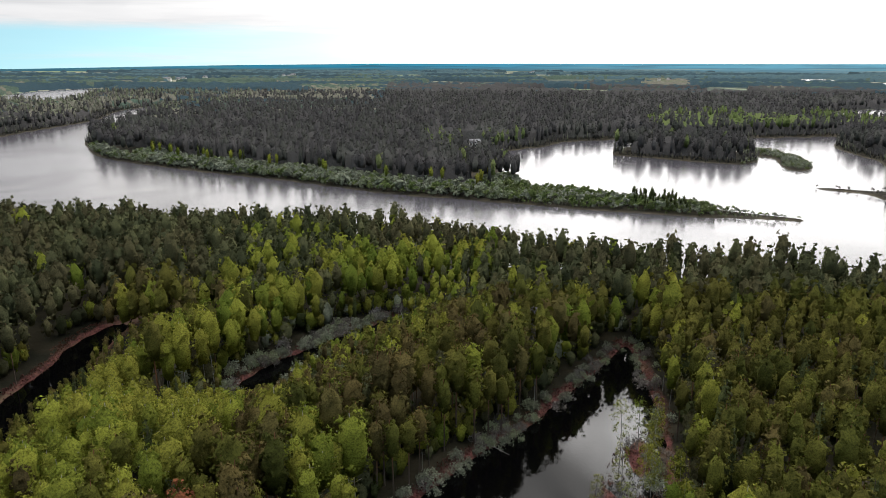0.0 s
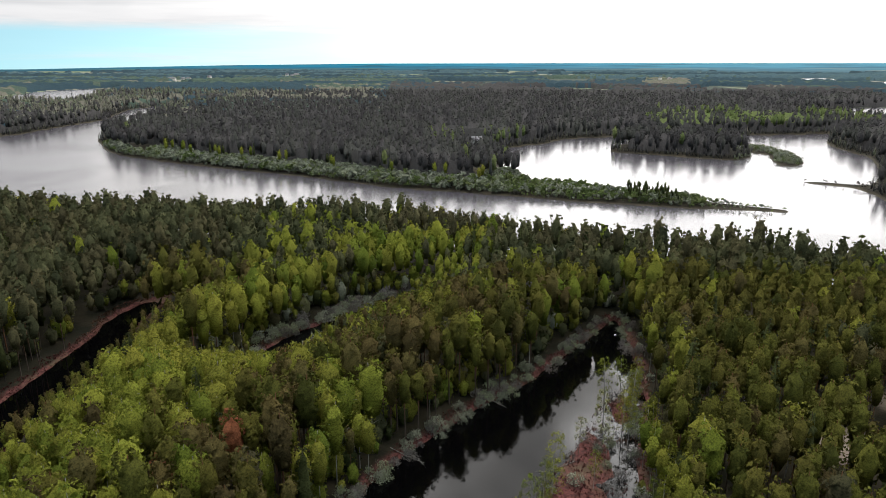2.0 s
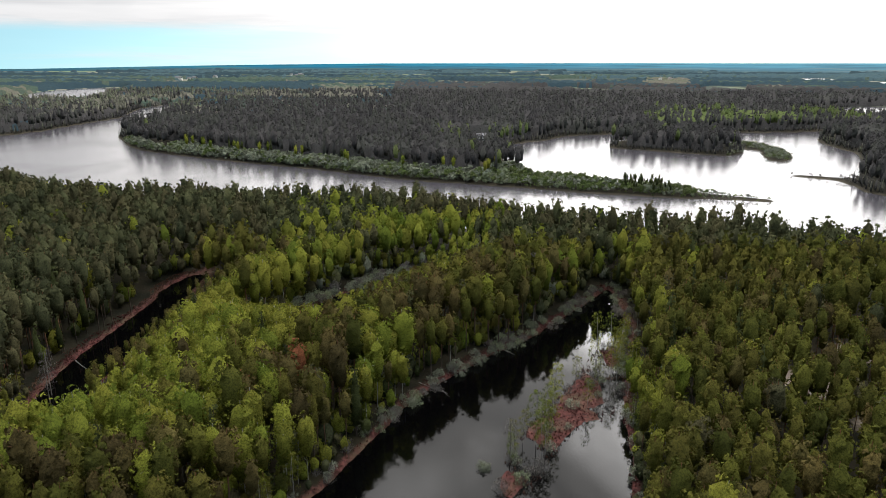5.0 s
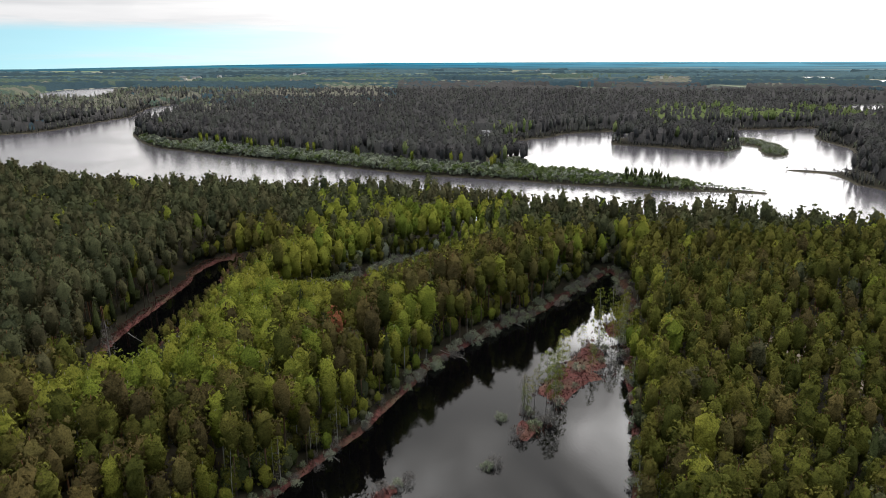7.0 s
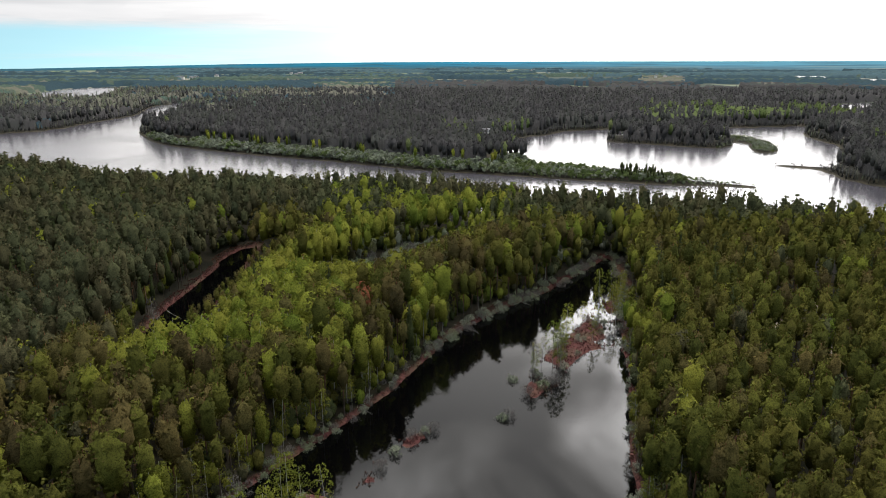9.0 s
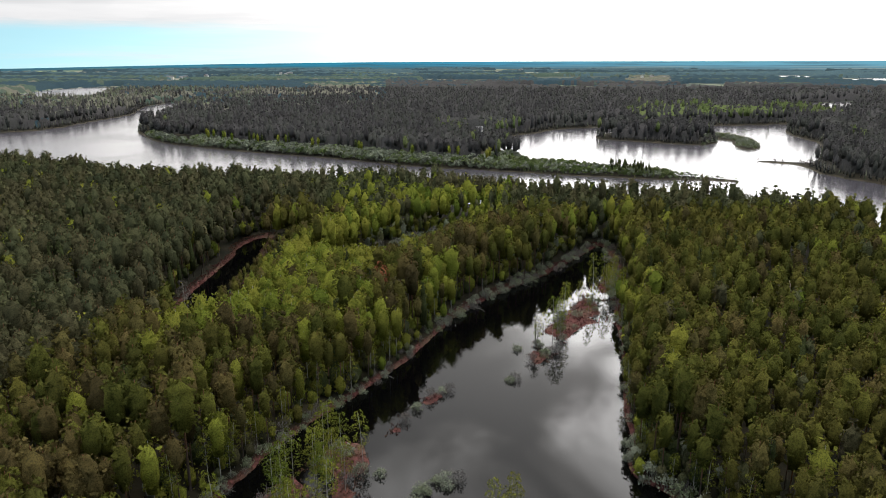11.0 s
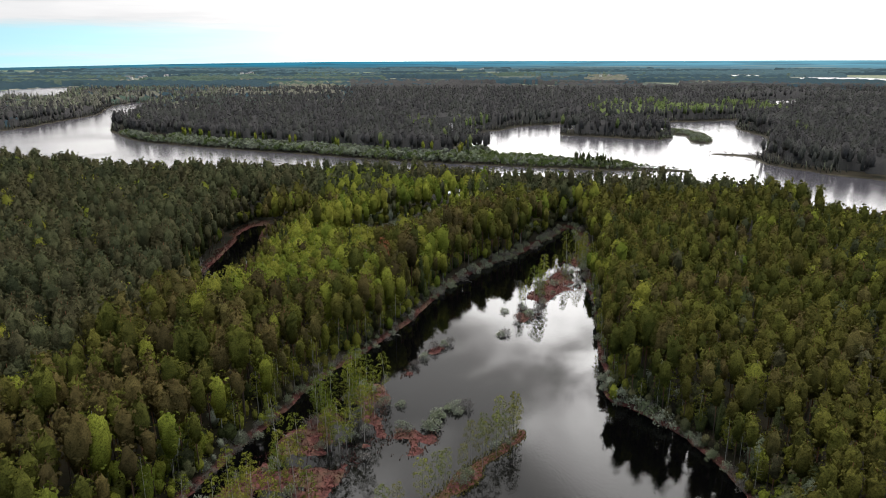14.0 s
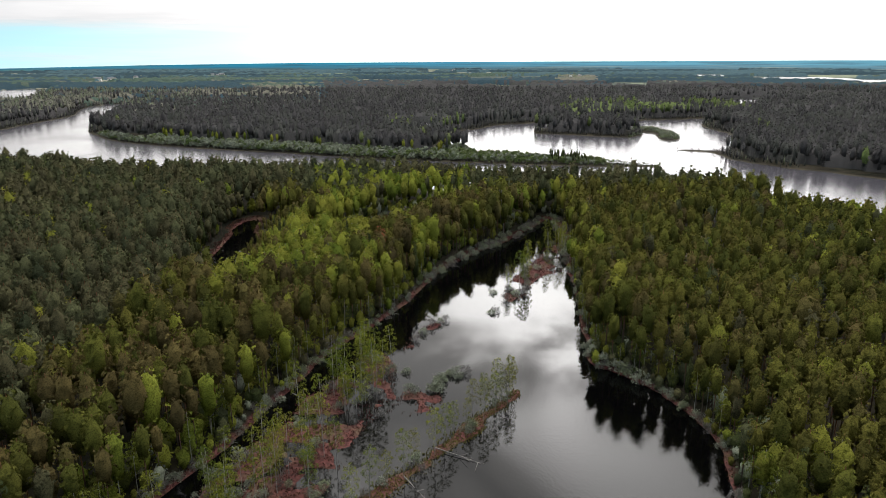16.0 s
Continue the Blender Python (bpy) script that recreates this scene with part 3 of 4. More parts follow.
def bush(seed, sprays, size, wide=2.2, high=3.0):
    """A many-stemmed willow bush: stems fanning out, sprays over a low dome."""
    g = np.random.default_rng(seed)
    stems = []
    for i in range(3 if sprays < 100 else 14):
        a, r = g.uniform(0, 6.28), g.uniform(0.2, 0.95) * wide
        stems.append(limb((0.15 * math.cos(a), 0.15 * math.sin(a), -0.5), (r * math.cos(a), r * math.sin(a), high * g.uniform(0.55, 0.95)), 0.05 if sprays < 100 else 0.035))
    cl = max(4, sprays // 10)
    cd = unit(g.normal(0, 1, (cl, 3)) + (0, 0, 0.5))
    cd[:, 2] = np.abs(cd[:, 2])
    cc = cd * (wide * 0.75, wide * 0.75, high * 0.62) * g.uniform(0.6, 1.05, (cl, 1)) + (0, 0, high * 0.25)
    d = unit(g.normal(0, 1, (sprays, 3)))
    pts = np.repeat(cc, -(-sprays // cl), 0)[:sprays] + d * 0.75 * g.uniform(0.2, 1, (sprays, 1)) * (wide / 2.2)
    return join(stems), leaf_quads(g, pts, d + (0, 0, 0.7), size, 1.7, 0.6)


# ---- where the trees stand ----
def scatter(x0, y0, x1, y1, gap, seed, lo=0.05, hi=0.8):
    """Jittered grid points, about gap metres apart."""
    g = np.random.default_rng(seed)
    nx, ny = int((x1 - x0) / gap), int((y1 - y0) / gap)
    i, j = np.meshgrid(np.arange(nx), np.arange(ny), indexing="ij")
    p = np.stack([x0 + (i + 0.5 * (j % 2) + g.uniform(lo, hi, i.shape)) * gap, y0 + (j + g.uniform(lo, hi, i.shape)) * gap], -1)
    return p.reshape(-1, 2)


BIRCH_STANDS = [
    (shoreline([(-66, 30), (-76, 40), (-74, 52), (-66, 80), (-71, 122), (-58, 140), (-40, 131), (-29, 107), (-33, 75), (-33, 55), (-41, 44), (-53, 43), (-58, 30)]), 0.92),
    (shoreline([(-33, 43), (-31, 56), (-24, 56), (-16, 61), (-16, 98), (-5, 95), (-7, 72), (-15, 52), (-20, 38), (-23, 29), (-29, 28)]), 0.62),
    (shoreline([(-54, 181), (-45, 223), (-24, 212), (9, 214), (18, 194), (-10, 152), (-18, 132), (-34, 126), (-60, 160)]), 0.62),
]


def kinds_near(p, inland, g):
    """0 pine, 1 spruce, 2 birch, by stand: birches between the creeks and the pond, pines all round, spruces on the river bank."""
    x, y = p[:, 0], p[:, 1]
    n1 = fbm(x / 16 + 5, y / 16, 21)
    r = g.uniform(0, 1, len(p))
    birch = np.where((x > -84) & (x < 46) & (y > 20), 0.13, 0.035)
    for stand, share in BIRCH_STANDS:
        birch = np.where(inside_distance(p.astype(np.float32), stand, 10.0) > 0, np.clip(share + 1.1 * (n1 - 0.45), 0.1, 0.95), birch)
    birch = np.where((x > 28) & (inland < 9) & (y < 175) & (y > 50), 0.42, birch)
    birch = np.where((x > 28) & (inland < 5) & (y <= 50), 0.14, birch)
    birch = np.where((x < -20) & (y < 45) & (inland < 6), 0.22, birch)
    spruce = np.where((y > 185) & (x > 25), 0.35, 0.035)
    spruce = np.where((x < -95) & (n1 > 0.58), 0.14, spruce)
    return np.where(r < birch, 2, np.where(r < birch + spruce, 1, 0))


g = np.random.default_rng(11)
near = scatter(-420, -180, 215, 420, 3.75, 1)
inland = land_distance(near)
x, y = near[:, 0], near[:, 1]
side = np.hypot(x + 5, y + 60)
clearing = (np.minimum(np.minimum(np.hypot(x - 84, y - 97) - 9, np.hypot(x - 104, y - 113) - 8), np.minimum(np.hypot(x - 90, y - 77) - 5, np.hypot(x - 128, y - 92) - 8)) < 0)
on_near = (inland > 0.8) & (y < np.interp(x, [-420, -268, -145, 40, 125, 215], [375, 305, 255, 245, 222, 30]))
for isle in LOW_ISLES:
    on_near &= inside_distance(near.astype(np.float32), isle, 5.0) < -2
on_near &= ~((y > 84) & (np.abs(x - 18) < 46) & (x > 0.55 * y - 62) & (inland < 0.5 + 2.8 * fbm(x / 11, y / 11, 33)) & (g.uniform(0, 1, len(x)) < 0.8))
on_near &= ~clearing | (g.uniform(0, 1, len(x)) < 0.25)
near, inland = near[on_near], inland[on_near]
kind_near = kinds_near(near, inland, g)
z_near = ground_height(near, inland)
size_near = g.normal(1.0, 0.11, len(near)) * np.where((near[:, 1] > 165) & (g.uniform(0, 1, len(near)) < 0.12), 1.16, 1.0) * np.where(inland < 4, 0.8, 1.0) * (0.86 + 0.26 * fbm(near[:, 0] / 18, near[:, 1] / 18, 52))
size_near = np.where((near[:, 0] > 40) & (near[:, 1] < 150), size_near * 0.88, size_near)
size_near = np.where(kind_near == 1, size_near * 0.88, size_near)
size_near = np.where((near[:, 1] > 165) & (inland < 45), size_near * 0.93, size_near)
# young growth beside the creeks
away = -inside_distance(near.astype(np.float32), CREEK)
limit = np.where(near[:, 1] > 84, 0.26 + 0.028 * away, 0.40 + 0.032 * away)
size_near = np.where((near[:, 0] > -89) & (near[:, 1] > 56) & (near[:, 1] < 150) & (away < 22), np.minimum(size_near, limit), size_near)
away = -inside_distance(near.astype(np.float32), SIDE_CREEK)
south = near[:, 1] < 178 + 1.35 * (near[:, 0] + 12)
size_near = np.where(south & (away < 34), np.minimum(size_near, 0.26 + 0.024 * away), size_near)
turn_near = g.uniform(0, 6.28, len(near))
NAMES = ["pine", "spruce", "birch"]

# how near to the pond's stretch a tree stands decides how finely it is built
sx, sy = near[:, 0], near[:, 1]
core_wood = (sx > -41 - 0.64 * (sy + 143)) & (sx < 3 + 0.77 * (sy + 143)) & (sy > -80)
from_pond = np.hypot(np.maximum(np.abs(sx + 5) - 25, 0), np.maximum(np.abs(sy - 25) - 85, 0))
order = np.argsort(from_pond)
reach = np.hypot(np.maximum(np.abs(sx + 10) - 55, 0), np.maximum(sy, 40))
between = (sx > -84) & (sx < 46) & (sy > 15) & (sx < 0.62 * sy - 25)
browned = g.uniform(0, 1, len(near)) < np.where(between | ((sx < -35) & (sy <= 15)), 0.45, 0.1)
old = (sx < -86) | (sy > 165) | (g.uniform(0, 1, len(near)) < 0.03)

FULL = {"pine": (17, 20, 0.42), "spruce": (22, 14, 0.47), "birch": (23, 18, 0.39)}
HALF = {"pine": (14, 10, 0.57), "spruce": (16, 8, 0.62), "birch": (17, 10, 0.53)}
full = {k: [tree(k, 100 + i, *FULL[k]) for i in range(6)] for k in NAMES}
half = {k: [tree(k, 200 + i, *HALF[k], sides=3, boughs=0, core=(5, 7)) for i in range(6)] for k in NAMES}
light = {k: [tree(k, 250 + i, 12, 3, 1.05, sides=3, boughs=0, core=(4, 6)) for i in range(6)] for k in NAMES}
edges = [tree(k, 280 + i, 9, 3, 1.25, sides=3, boughs=0, core=(4, 5), lift=0.3) for i in range(3) for k in ("edge_pine", "spruce")]
far = {k: [far_tree("edge_pine" if k == "pine" else k, 300 + i, 6, 2.0) for i in range(6)] for k in NAMES}
WORDS = {"pine": "olive-green pine tree with a bare orange-brown trunk", "spruce": "dark green narrow spruce tree",
         "birch": "fresh green birch tree with a white trunk"}


def spread_out(name, label, things, mats, category="trees"):
    """Joins many placed vertex and quad arrays into one object of stuff. things: (verts, quads, material, x, y, z, size, turn)."""
    vs, qs, ms, tints, ns, n = [], [], [], [], [], 0
    for v, q, m, px, py, pz, s, t in things:
        c, d = math.cos(t) * s, math.sin(t) * s
        vs.append(np.column_stack([v[:, 0] * c - v[:, 1] * d + px, v[:, 0] * d + v[:, 1] * c + py, v[:, 2] * s + pz]))
        qs.append(q + n), ms.append(np.full(len(q), m)), tints.append(np.full(len(v), (px * 7.13 + py * 3.71) % 1.0))
        n += len(v)
        out = ROUND[id(v)][1] if id(v) in ROUND else None
        out = np.zeros((len(v), 3)) if out is None else np.column_stack([out[:, 0] * c - out[:, 1] * d, out[:, 0] * d + out[:, 1] * c, out[:, 2] * s]) / s
        ns.append(out)
    allv = np.concatenate(vs)
    ROUND[id(allv)] = (allv, np.concatenate(ns))
    me = quad_mesh(name, allv, np.concatenate(qs), mats, np.concatenate(ms))
    me.attributes.new("tint", "FLOAT", "POINT").data.foreach_set("value", np.concatenate(tints).astype(np.float32))
    return tagged(new(name, me), label, category, kind="stuff")


LEAVES = [PINE, SPRUCE, BIRCH, PINE_BARK, SPRUCE_BARK, BIRCH_BARK, WILLOW, TWIGS, FARWOOD, PALEWOOD, OLD_PINE, GREENWOOD, BROWN_PINE]
seeds = {}
for kname in NAMES:
    seeds[kname] = []
    for i, (trunk, crown) in enumerate(full[kname]):
        seeds[kname].append((quad_mesh(kname + "_trunk", *trunk, [KINDS[kname]["bark"]]), quad_mesh(kname + "_crown", *crown, [KINDS[kname]["leaf"]]),
                             quad_mesh(kname + "_crown", *crown, [OLD_PINE]) if kname == "pine" else None,
                             quad_mesh(kname + "_crown", *crown, [BROWN_PINE]) if kname == "pine" else None))
made = {0: 0, 1: 0, 2: 0}
LIMIT = {0: 290, 1: 120, 2: 150}
rest = []
for i in order:
    kd = int(kind_near[i])
    kname = NAMES[kd]
    at = (near[i, 0], near[i, 1], z_near[i], size_near[i], turn_near[i])
    if made[kd] < LIMIT[kd] and from_pond[i] < 45 and core_wood[i]:
        made[kd] += 1
        root = new(kname + "_tree")
        root.matrix_world = Matrix.Translation(at[:3]) @ Matrix.Rotation(at[4], 4, "Z") @ Matrix.Diagonal((at[3] * (0.85 + 0.35 * g.uniform()), at[3] * (0.85 + 0.35 * g.uniform()), at[3], 1))
        tm, cm, om, wm = seeds[kname][i % 6]
        if om and (old[i] or browned[i]):
            cm = om if old[i] else wm
        part("trunk", tm, root), part("crown", cm, root)
        tagged(root, WORDS[kname], "tree", kname + " trees round the pond")
    elif not core_wood[i]:
        if i % 5 < 2:
            rest.append((*far[kname][i % 6], 10 if kd == 0 else kd, *at))
    else:
        fine = full if from_pond[i] < 8 else half if reach[i] < 138 else light
        trunk, crown = fine[kname][i % 6]
        if reach[i] < 140:
            rest.append((*trunk, 3 + kd, *at))
        rest.append((*crown, kd if kd else 10 if old[i] else 12 if browned[i] else 0, *at))
spread_out("near_forest", "mixed pine, spruce and birch forest round the pond", rest, LEAVES, "forest")

# ---- across the river: woods on the bend, the island and the east bank ----
ff = scatter(-900, 60, 1000, 1350, 6.2, 2, -0.5, 1.4)
ang = np.arctan2(ff[:, 0] + 10, ff[:, 1] + 100)
ff = ff[(np.abs(ang) < 0.80) & ((ff[:, 1] > 300) | (ff[:, 0] > 225))]
fd = land_distance(ff)
dist = np.hypot(ff[:, 0], ff[:, 1] + 60)
fx, fy = ff[:, 0], ff[:, 1]
shore_limit = np.interp(fx, [-420, -268, -145, 40, 125, 215], [385, 312, 265, 255, 232, 120])
spit = (fx > 40) & (fx < 175) & (fy < 400)
willow_band = (fd < np.where(fx < -250, 9, 24)) & (fx > -330) & (fx < 60) & (fy < 520) & (fy < 385 - 0.62 * fx + 30)
reedy = inside_distance(ff.astype(np.float32), REED_ISLET, 20.0) > 0
keep = (fd > 2.5) & (fy > shore_limit) & ~spit & ~willow_band & ~reedy & (g.uniform(0, 1, len(ff)) < np.interp(dist, [300, 600, 850, 1350], [1, 0.65, 0.36, 0.2]))
keep &= ~((fx > 195) & (fx < 262) & (fy > 375) & (fy < 425))
low = scatter(-900, 300, 700, 1100, 3.1, 12)
low = low[np.abs(np.arctan2(low[:, 0] + 10, low[:, 1] + 100)) < 0.75]
ld = land_distance(low)
lx, ly = low[:, 0], low[:, 1]
fringe = (ld > 0.5) & (ld < 8.0) & (ly > np.interp(lx, [-420, -268, -145, 40, 125, 215], [400, 330, 280, 270, 250, 130])) & ~((lx > -330) & (lx < 175) & (ly < 400 - 0.62 * np.minimum(lx, 0) + 60) & (lx < 50)) & ~((lx > 25) & (lx < 180) & (ly < 400))
fringe &= (inside_distance(low.astype(np.float32), REED_ISLET, 20.0) < 0) & ~((lx > 195) & (lx < 262) & (ly > 375) & (ly < 425))
lz = ground_height(low, ld)
things = []
edge_near = (fd < 30) & (dist < 760)
fz = ground_height(ff, fd)
for i in np.nonzero(keep)[0]:
    kd = int(g.choice(3, p=(0.80, 0.17, 0.03)))
    if abs(fx[i] - 9) < 11 and 480 < fy[i] < 575:
        continue
    s, t = g.normal(1.0, 0.1), g.uniform(0, 6.28)
    home = abs(fx[i] - 12) < 42 and 490 < fy[i] < 600 and g.uniform() < 0.5
    belt = 190 < fx[i] < 440 and 690 < fy[i] < 860 and fbm(np.array([fx[i] / 60]), np.array([fy[i] / 60]), 71)[0] > 0.48
    if home or (belt and g.uniform() < 0.75):
        v, q = far["birch"][i % 6]
        things.append((v, q, 11, fx[i], fy[i], fz[i], s * (0.85 if home else 1.05), t))
        continue
    if edge_near[i]:
        trunk, crown = edges[2 * (i % 3) + (1 if kd == 1 else 0)]
        things.append((*crown, (8, 8, 11)[kd], fx[i], fy[i], fz[i], s, t))
    else:
        v, q = far[NAMES[kd]][i % 6]
        things.append((v, q, (8, 8, 8)[kd] if not (fx[i] < -380 and fy[i] > 740 and g.uniform() < 0.65) else 9, fx[i], fy[i], fz[i], s, t))
# low growth that closes the woods' edge down to the water
for i in np.nonzero(fringe)[0]:
    kd = 2 if g.uniform() < 0.10 else 1
    v, q = far[NAMES[kd]][i % 6]
    things.append((v, q, 8 if g.uniform() < 0.85 else 9, lx[i], ly[i], lz[i] - 0.8, g.uniform(0.22, 0.5), g.uniform(0, 6.28)))
spread_out("far_forest", "dark grey-green conifer forest across the river", things, LEAVES, "forest")

# low canopy under and beyond the single far trees
p, q = polar_sheet(330.0, 4700.0, 1.0125, 0.24, 50, 8.0)
d = np.concatenate([land_distance(c) for c in np.array_split(p, 4)])
r = np.hypot(p[:, 0] - MIDDLE[0], p[:, 1] - MIDDLE[1])
fieldness = fbm(p[:, 0] / 480 + 3, p[:, 1] / 330, 41)
# stands and openings far off: bearing in degrees, half width (m), nearest and farthest range (m), kind
FAR_STANDS = ((-0.5, 130, 2000, 2420, "field"), (6.2, 100, 1680, 1880, "field"), (19.4, 55, 1640, 2150, "field"), (14.8, 60, 2000, 2600, "pale"),
              (-10.7, 62, 1210, 1600, "pale"), (-16.8, 60, 1170, 1540, "pale"), (21.4, 100, 790, 980, "green"), (-21.4, 230, 1480, 1960, "dark"),
              (-24.4, 80, 1440, 1600, "mist"), (-26.5, 90, 860, 1330, "pale"), (-21.6, 52, 1010, 1200, "dark"), (-5.5, 70, 2900, 3560, "field"))
bear = np.arctan2(p[:, 0] - MIDDLE[0], p[:, 1] - MIDDLE[1])
ragged = 60 * (fbm(p[:, 0] / 45, p[:, 1] / 90, 83) - 0.5)
marked = {}
for b, half_w, r0, r1, word in FAR_STANDS:
    here = (np.abs(bear - math.radians(b)) * r + ragged < half_w) & (np.abs(r - (r0 + r1) / 2) + ragged * 1.5 < (r1 - r0) / 2)
    marked[word] = marked.get(word, np.zeros(len(p), bool)) | here
wood = (d > np.where(r < 900, 15, 6)) & ~marked["field"] & ~((r > 1250) & (fieldness > np.interp(r, [1250, 2000, 3000, 4700], [0.74, 0.62, 0.54, 0.50])))
wood &= ~((np.abs(p[:, 0] - 9) < 13) & (p[:, 1] > 500) & (p[:, 1] < 580))
wood &= p[:, 1] > np.interp(p[:, 0], [-420, -268, -145, 40, 125, 215, 400], [385, 312, 265, 255, 232, 120, -200])
wood &= (inside_distance(p.astype(np.float32), REED_ISLET, 20.0) < -2) & ~((p[:, 0] > 190) & (p[:, 0] < 268) & (p[:, 1] > 368) & (p[:, 1] < 432))
wood &= ~((p[:, 0] > 40) & (p[:, 0] < 175) & (p[:, 1] < 400)) & ~((d < 34) & (p[:, 1] < 560) & (p[:, 0] < 60))
base = np.interp(d, [6, 16, 34], [3.5, 9.0, 13.2]) * np.interp(r, [330, 1300, 4700], [1.0, 1.0, 1.15])
rel = np.interp(r, [330, 1000, 1500, 4700], [2.5, 4, 7, 9])
zz = np.where(wood, base + rel * (hashed(np.arange(len(p)) * 1.0, r, 3) - 0.5) + 4 * (fbm(p[:, 0] / 40, p[:, 1] / 40, 8) - 0.5), -6.0)
near_wood = wood[q].any(1)
first = q[near_wood][:, 0]
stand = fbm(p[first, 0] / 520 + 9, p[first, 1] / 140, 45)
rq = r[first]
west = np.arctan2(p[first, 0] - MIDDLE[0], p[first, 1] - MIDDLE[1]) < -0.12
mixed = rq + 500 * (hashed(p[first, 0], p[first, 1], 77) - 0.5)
# farther woods get bluer tones, which paint in the haze
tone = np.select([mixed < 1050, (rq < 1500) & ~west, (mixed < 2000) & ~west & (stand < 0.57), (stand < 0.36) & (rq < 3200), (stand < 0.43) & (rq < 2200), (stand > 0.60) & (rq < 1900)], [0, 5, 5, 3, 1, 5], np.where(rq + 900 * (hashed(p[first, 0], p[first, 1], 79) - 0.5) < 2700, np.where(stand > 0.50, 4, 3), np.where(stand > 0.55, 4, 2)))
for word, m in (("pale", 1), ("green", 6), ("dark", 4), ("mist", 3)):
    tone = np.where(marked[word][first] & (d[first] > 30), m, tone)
me = quad_mesh("far_canopy", np.column_stack([p, zz]), q[near_wood], [SHADED_FARWOOD, PALEWOOD, HAZEWOOD, MISTWOOD, DARKWOOD, FARWOOD, GREENWOOD], tone)
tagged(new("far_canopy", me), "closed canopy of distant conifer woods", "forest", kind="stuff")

# willows and young trees along the bend's shore and out on the spit
wb = scatter(-345, 300, 175, 560, 2.7, 5)
wd = land_distance(wb)
wx, wy = wb[:, 0], wb[:, 1]
spit = (wx > 25) & (wx < 175) & (wy < 392) & (wd > 0.7)
band = (wd > 1.2) & (wd < np.where(wx < -250, 10, 26)) & (wx < 45) & (wy < 385 - 0.62 * np.minimum(wx, 0) + 26)
pick = (spit | band) & (wy > np.interp(wx, [-345, -145, 40, 175], [330, 290, 280, 260]))
wz = ground_height(wb, wd)
bushes = [bush(400 + i, 26, 0.88, 1.7, 3.2) for i in range(6)]
things = []
for i in np.nonzero(pick)[0]:
    s = g.uniform(0.9, 2.2) * (0.75 if wd[i] < 4 else 1.1) * (0.70 if spit[i] else 1.0)
    if spit[i] and wx[i] > 130:
        s *= 0.6
    stems, crown = bushes[i % 6]
    leafy = 11 if (spit[i] and wx[i] < 130 and g.uniform() < 0.6) or g.uniform() < 0.22 else 6
    at = (wx[i], wy[i], wz[i], s, g.uniform(0, 6.28))
    things.append((*stems, 7, *at)), things.append((*crown, leafy, *at))
    if (spit[i] and 92 < wx[i] < 116 and g.uniform() < 0.55) or (band[i] and wd[i] > 12 and g.uniform() < 0.05):
        kd = 0 if spit[i] else int(g.choice(3, p=(0.2, 0.2, 0.6)))
        trunk, crown = light[NAMES[kd]][i % 5]
        at = (wx[i], wy[i], wz[i], g.uniform(0.28, 0.46) if spit[i] else 0.7, g.uniform(0, 6.28))
        things.append((*trunk, 3 + kd, *at)), things.append((*crown, 1 if kd == 0 else kd, *at))
rb = scatter(190, 370, 275, 600, 3.0, 6)
rd = land_distance(rb)
on_reed = (inside_distance(rb.astype(np.float32), REED_ISLET) > 0.5) | ((rd > 0.2) & (rb[:, 0] < 262) & (rb[:, 1] < 425) & (g.uniform(0, 1, len(rb)) < 0.35)) | ((rd > 0.3) & (rd < 7) & (rb[:, 0] > 205) & (rb[:, 1] > 480))
rz = ground_height(rb, rd)
for i in np.nonzero(on_reed)[0]:
    on_bar = rb[i, 1] < 430
    things.append((*bushes[i % 6][1], 7 if on_bar else 6 if g.uniform() < 0.8 else 11, rb[i, 0], rb[i, 1], rz[i], g.uniform(0.5, 1.1), g.uniform(0, 6.28)))
spread_out("shore_willows", "grey-green willow thicket along the river bend and spit", things, LEAVES, "bushes")


# ---- round the pond: banks, islets, marsh ----
def thing(name, pieces, at, label, category, group=""):
    """One plant as an Empty with its meshes as parts. at: x, y, z, size, turn."""
    root = new(name)
    root.matrix_world = Matrix.Translation(at[:3]) @ Matrix.Rotation(at[4], 4, "Z") @ Matrix.Diagonal((at[3], at[3], at[3], 1))
    for pname, mesh in pieces:
        part(pname, mesh, root)
    return tagged(root, label, category, group)


def standing(points, sink=0.0):
    pts = np.array(points, float)
    return np.maximum(ground_height(pts), -0.6) - sink


def along(line, keep, gap, off0, off1, seed):
    """Places along a shoreline, moved inland by off0..off1 metres."""
    g = np.random.default_rng(seed)
    step = np.hypot(*(np.roll(line, -1, 0) - line).T)
    tang = unit(np.column_stack([np.roll(line, -1, 0) - line, np.zeros(len(line))]))[:, :2]
    out = np.column_stack([-tang[:, 1], tang[:, 0]])
    probe = land_distance(line + out * 1.5)
    out = np.where((probe > land_distance(line - out * 1.5))[:, None], out, -out)
    spots = []
    for i in np.nonzero(keep(line[:, 0], line[:, 1]))[0]:
        for _ in range(g.poisson(step[i] / gap)):
            spots.append(line[i] + out[i] * g.uniform(off0, off1) + g.normal(0, 0.5, 2))
    return np.array(spots).reshape(-1, 2)


def inside(poly, count, seed, margin=0.3):
    g = np.random.default_rng(seed)
    pts = g.uniform(poly.min(0), poly.max(0), (count * 12, 2))
    return pts[inside_distance(pts.astype(np.float32), poly) > margin][:count]


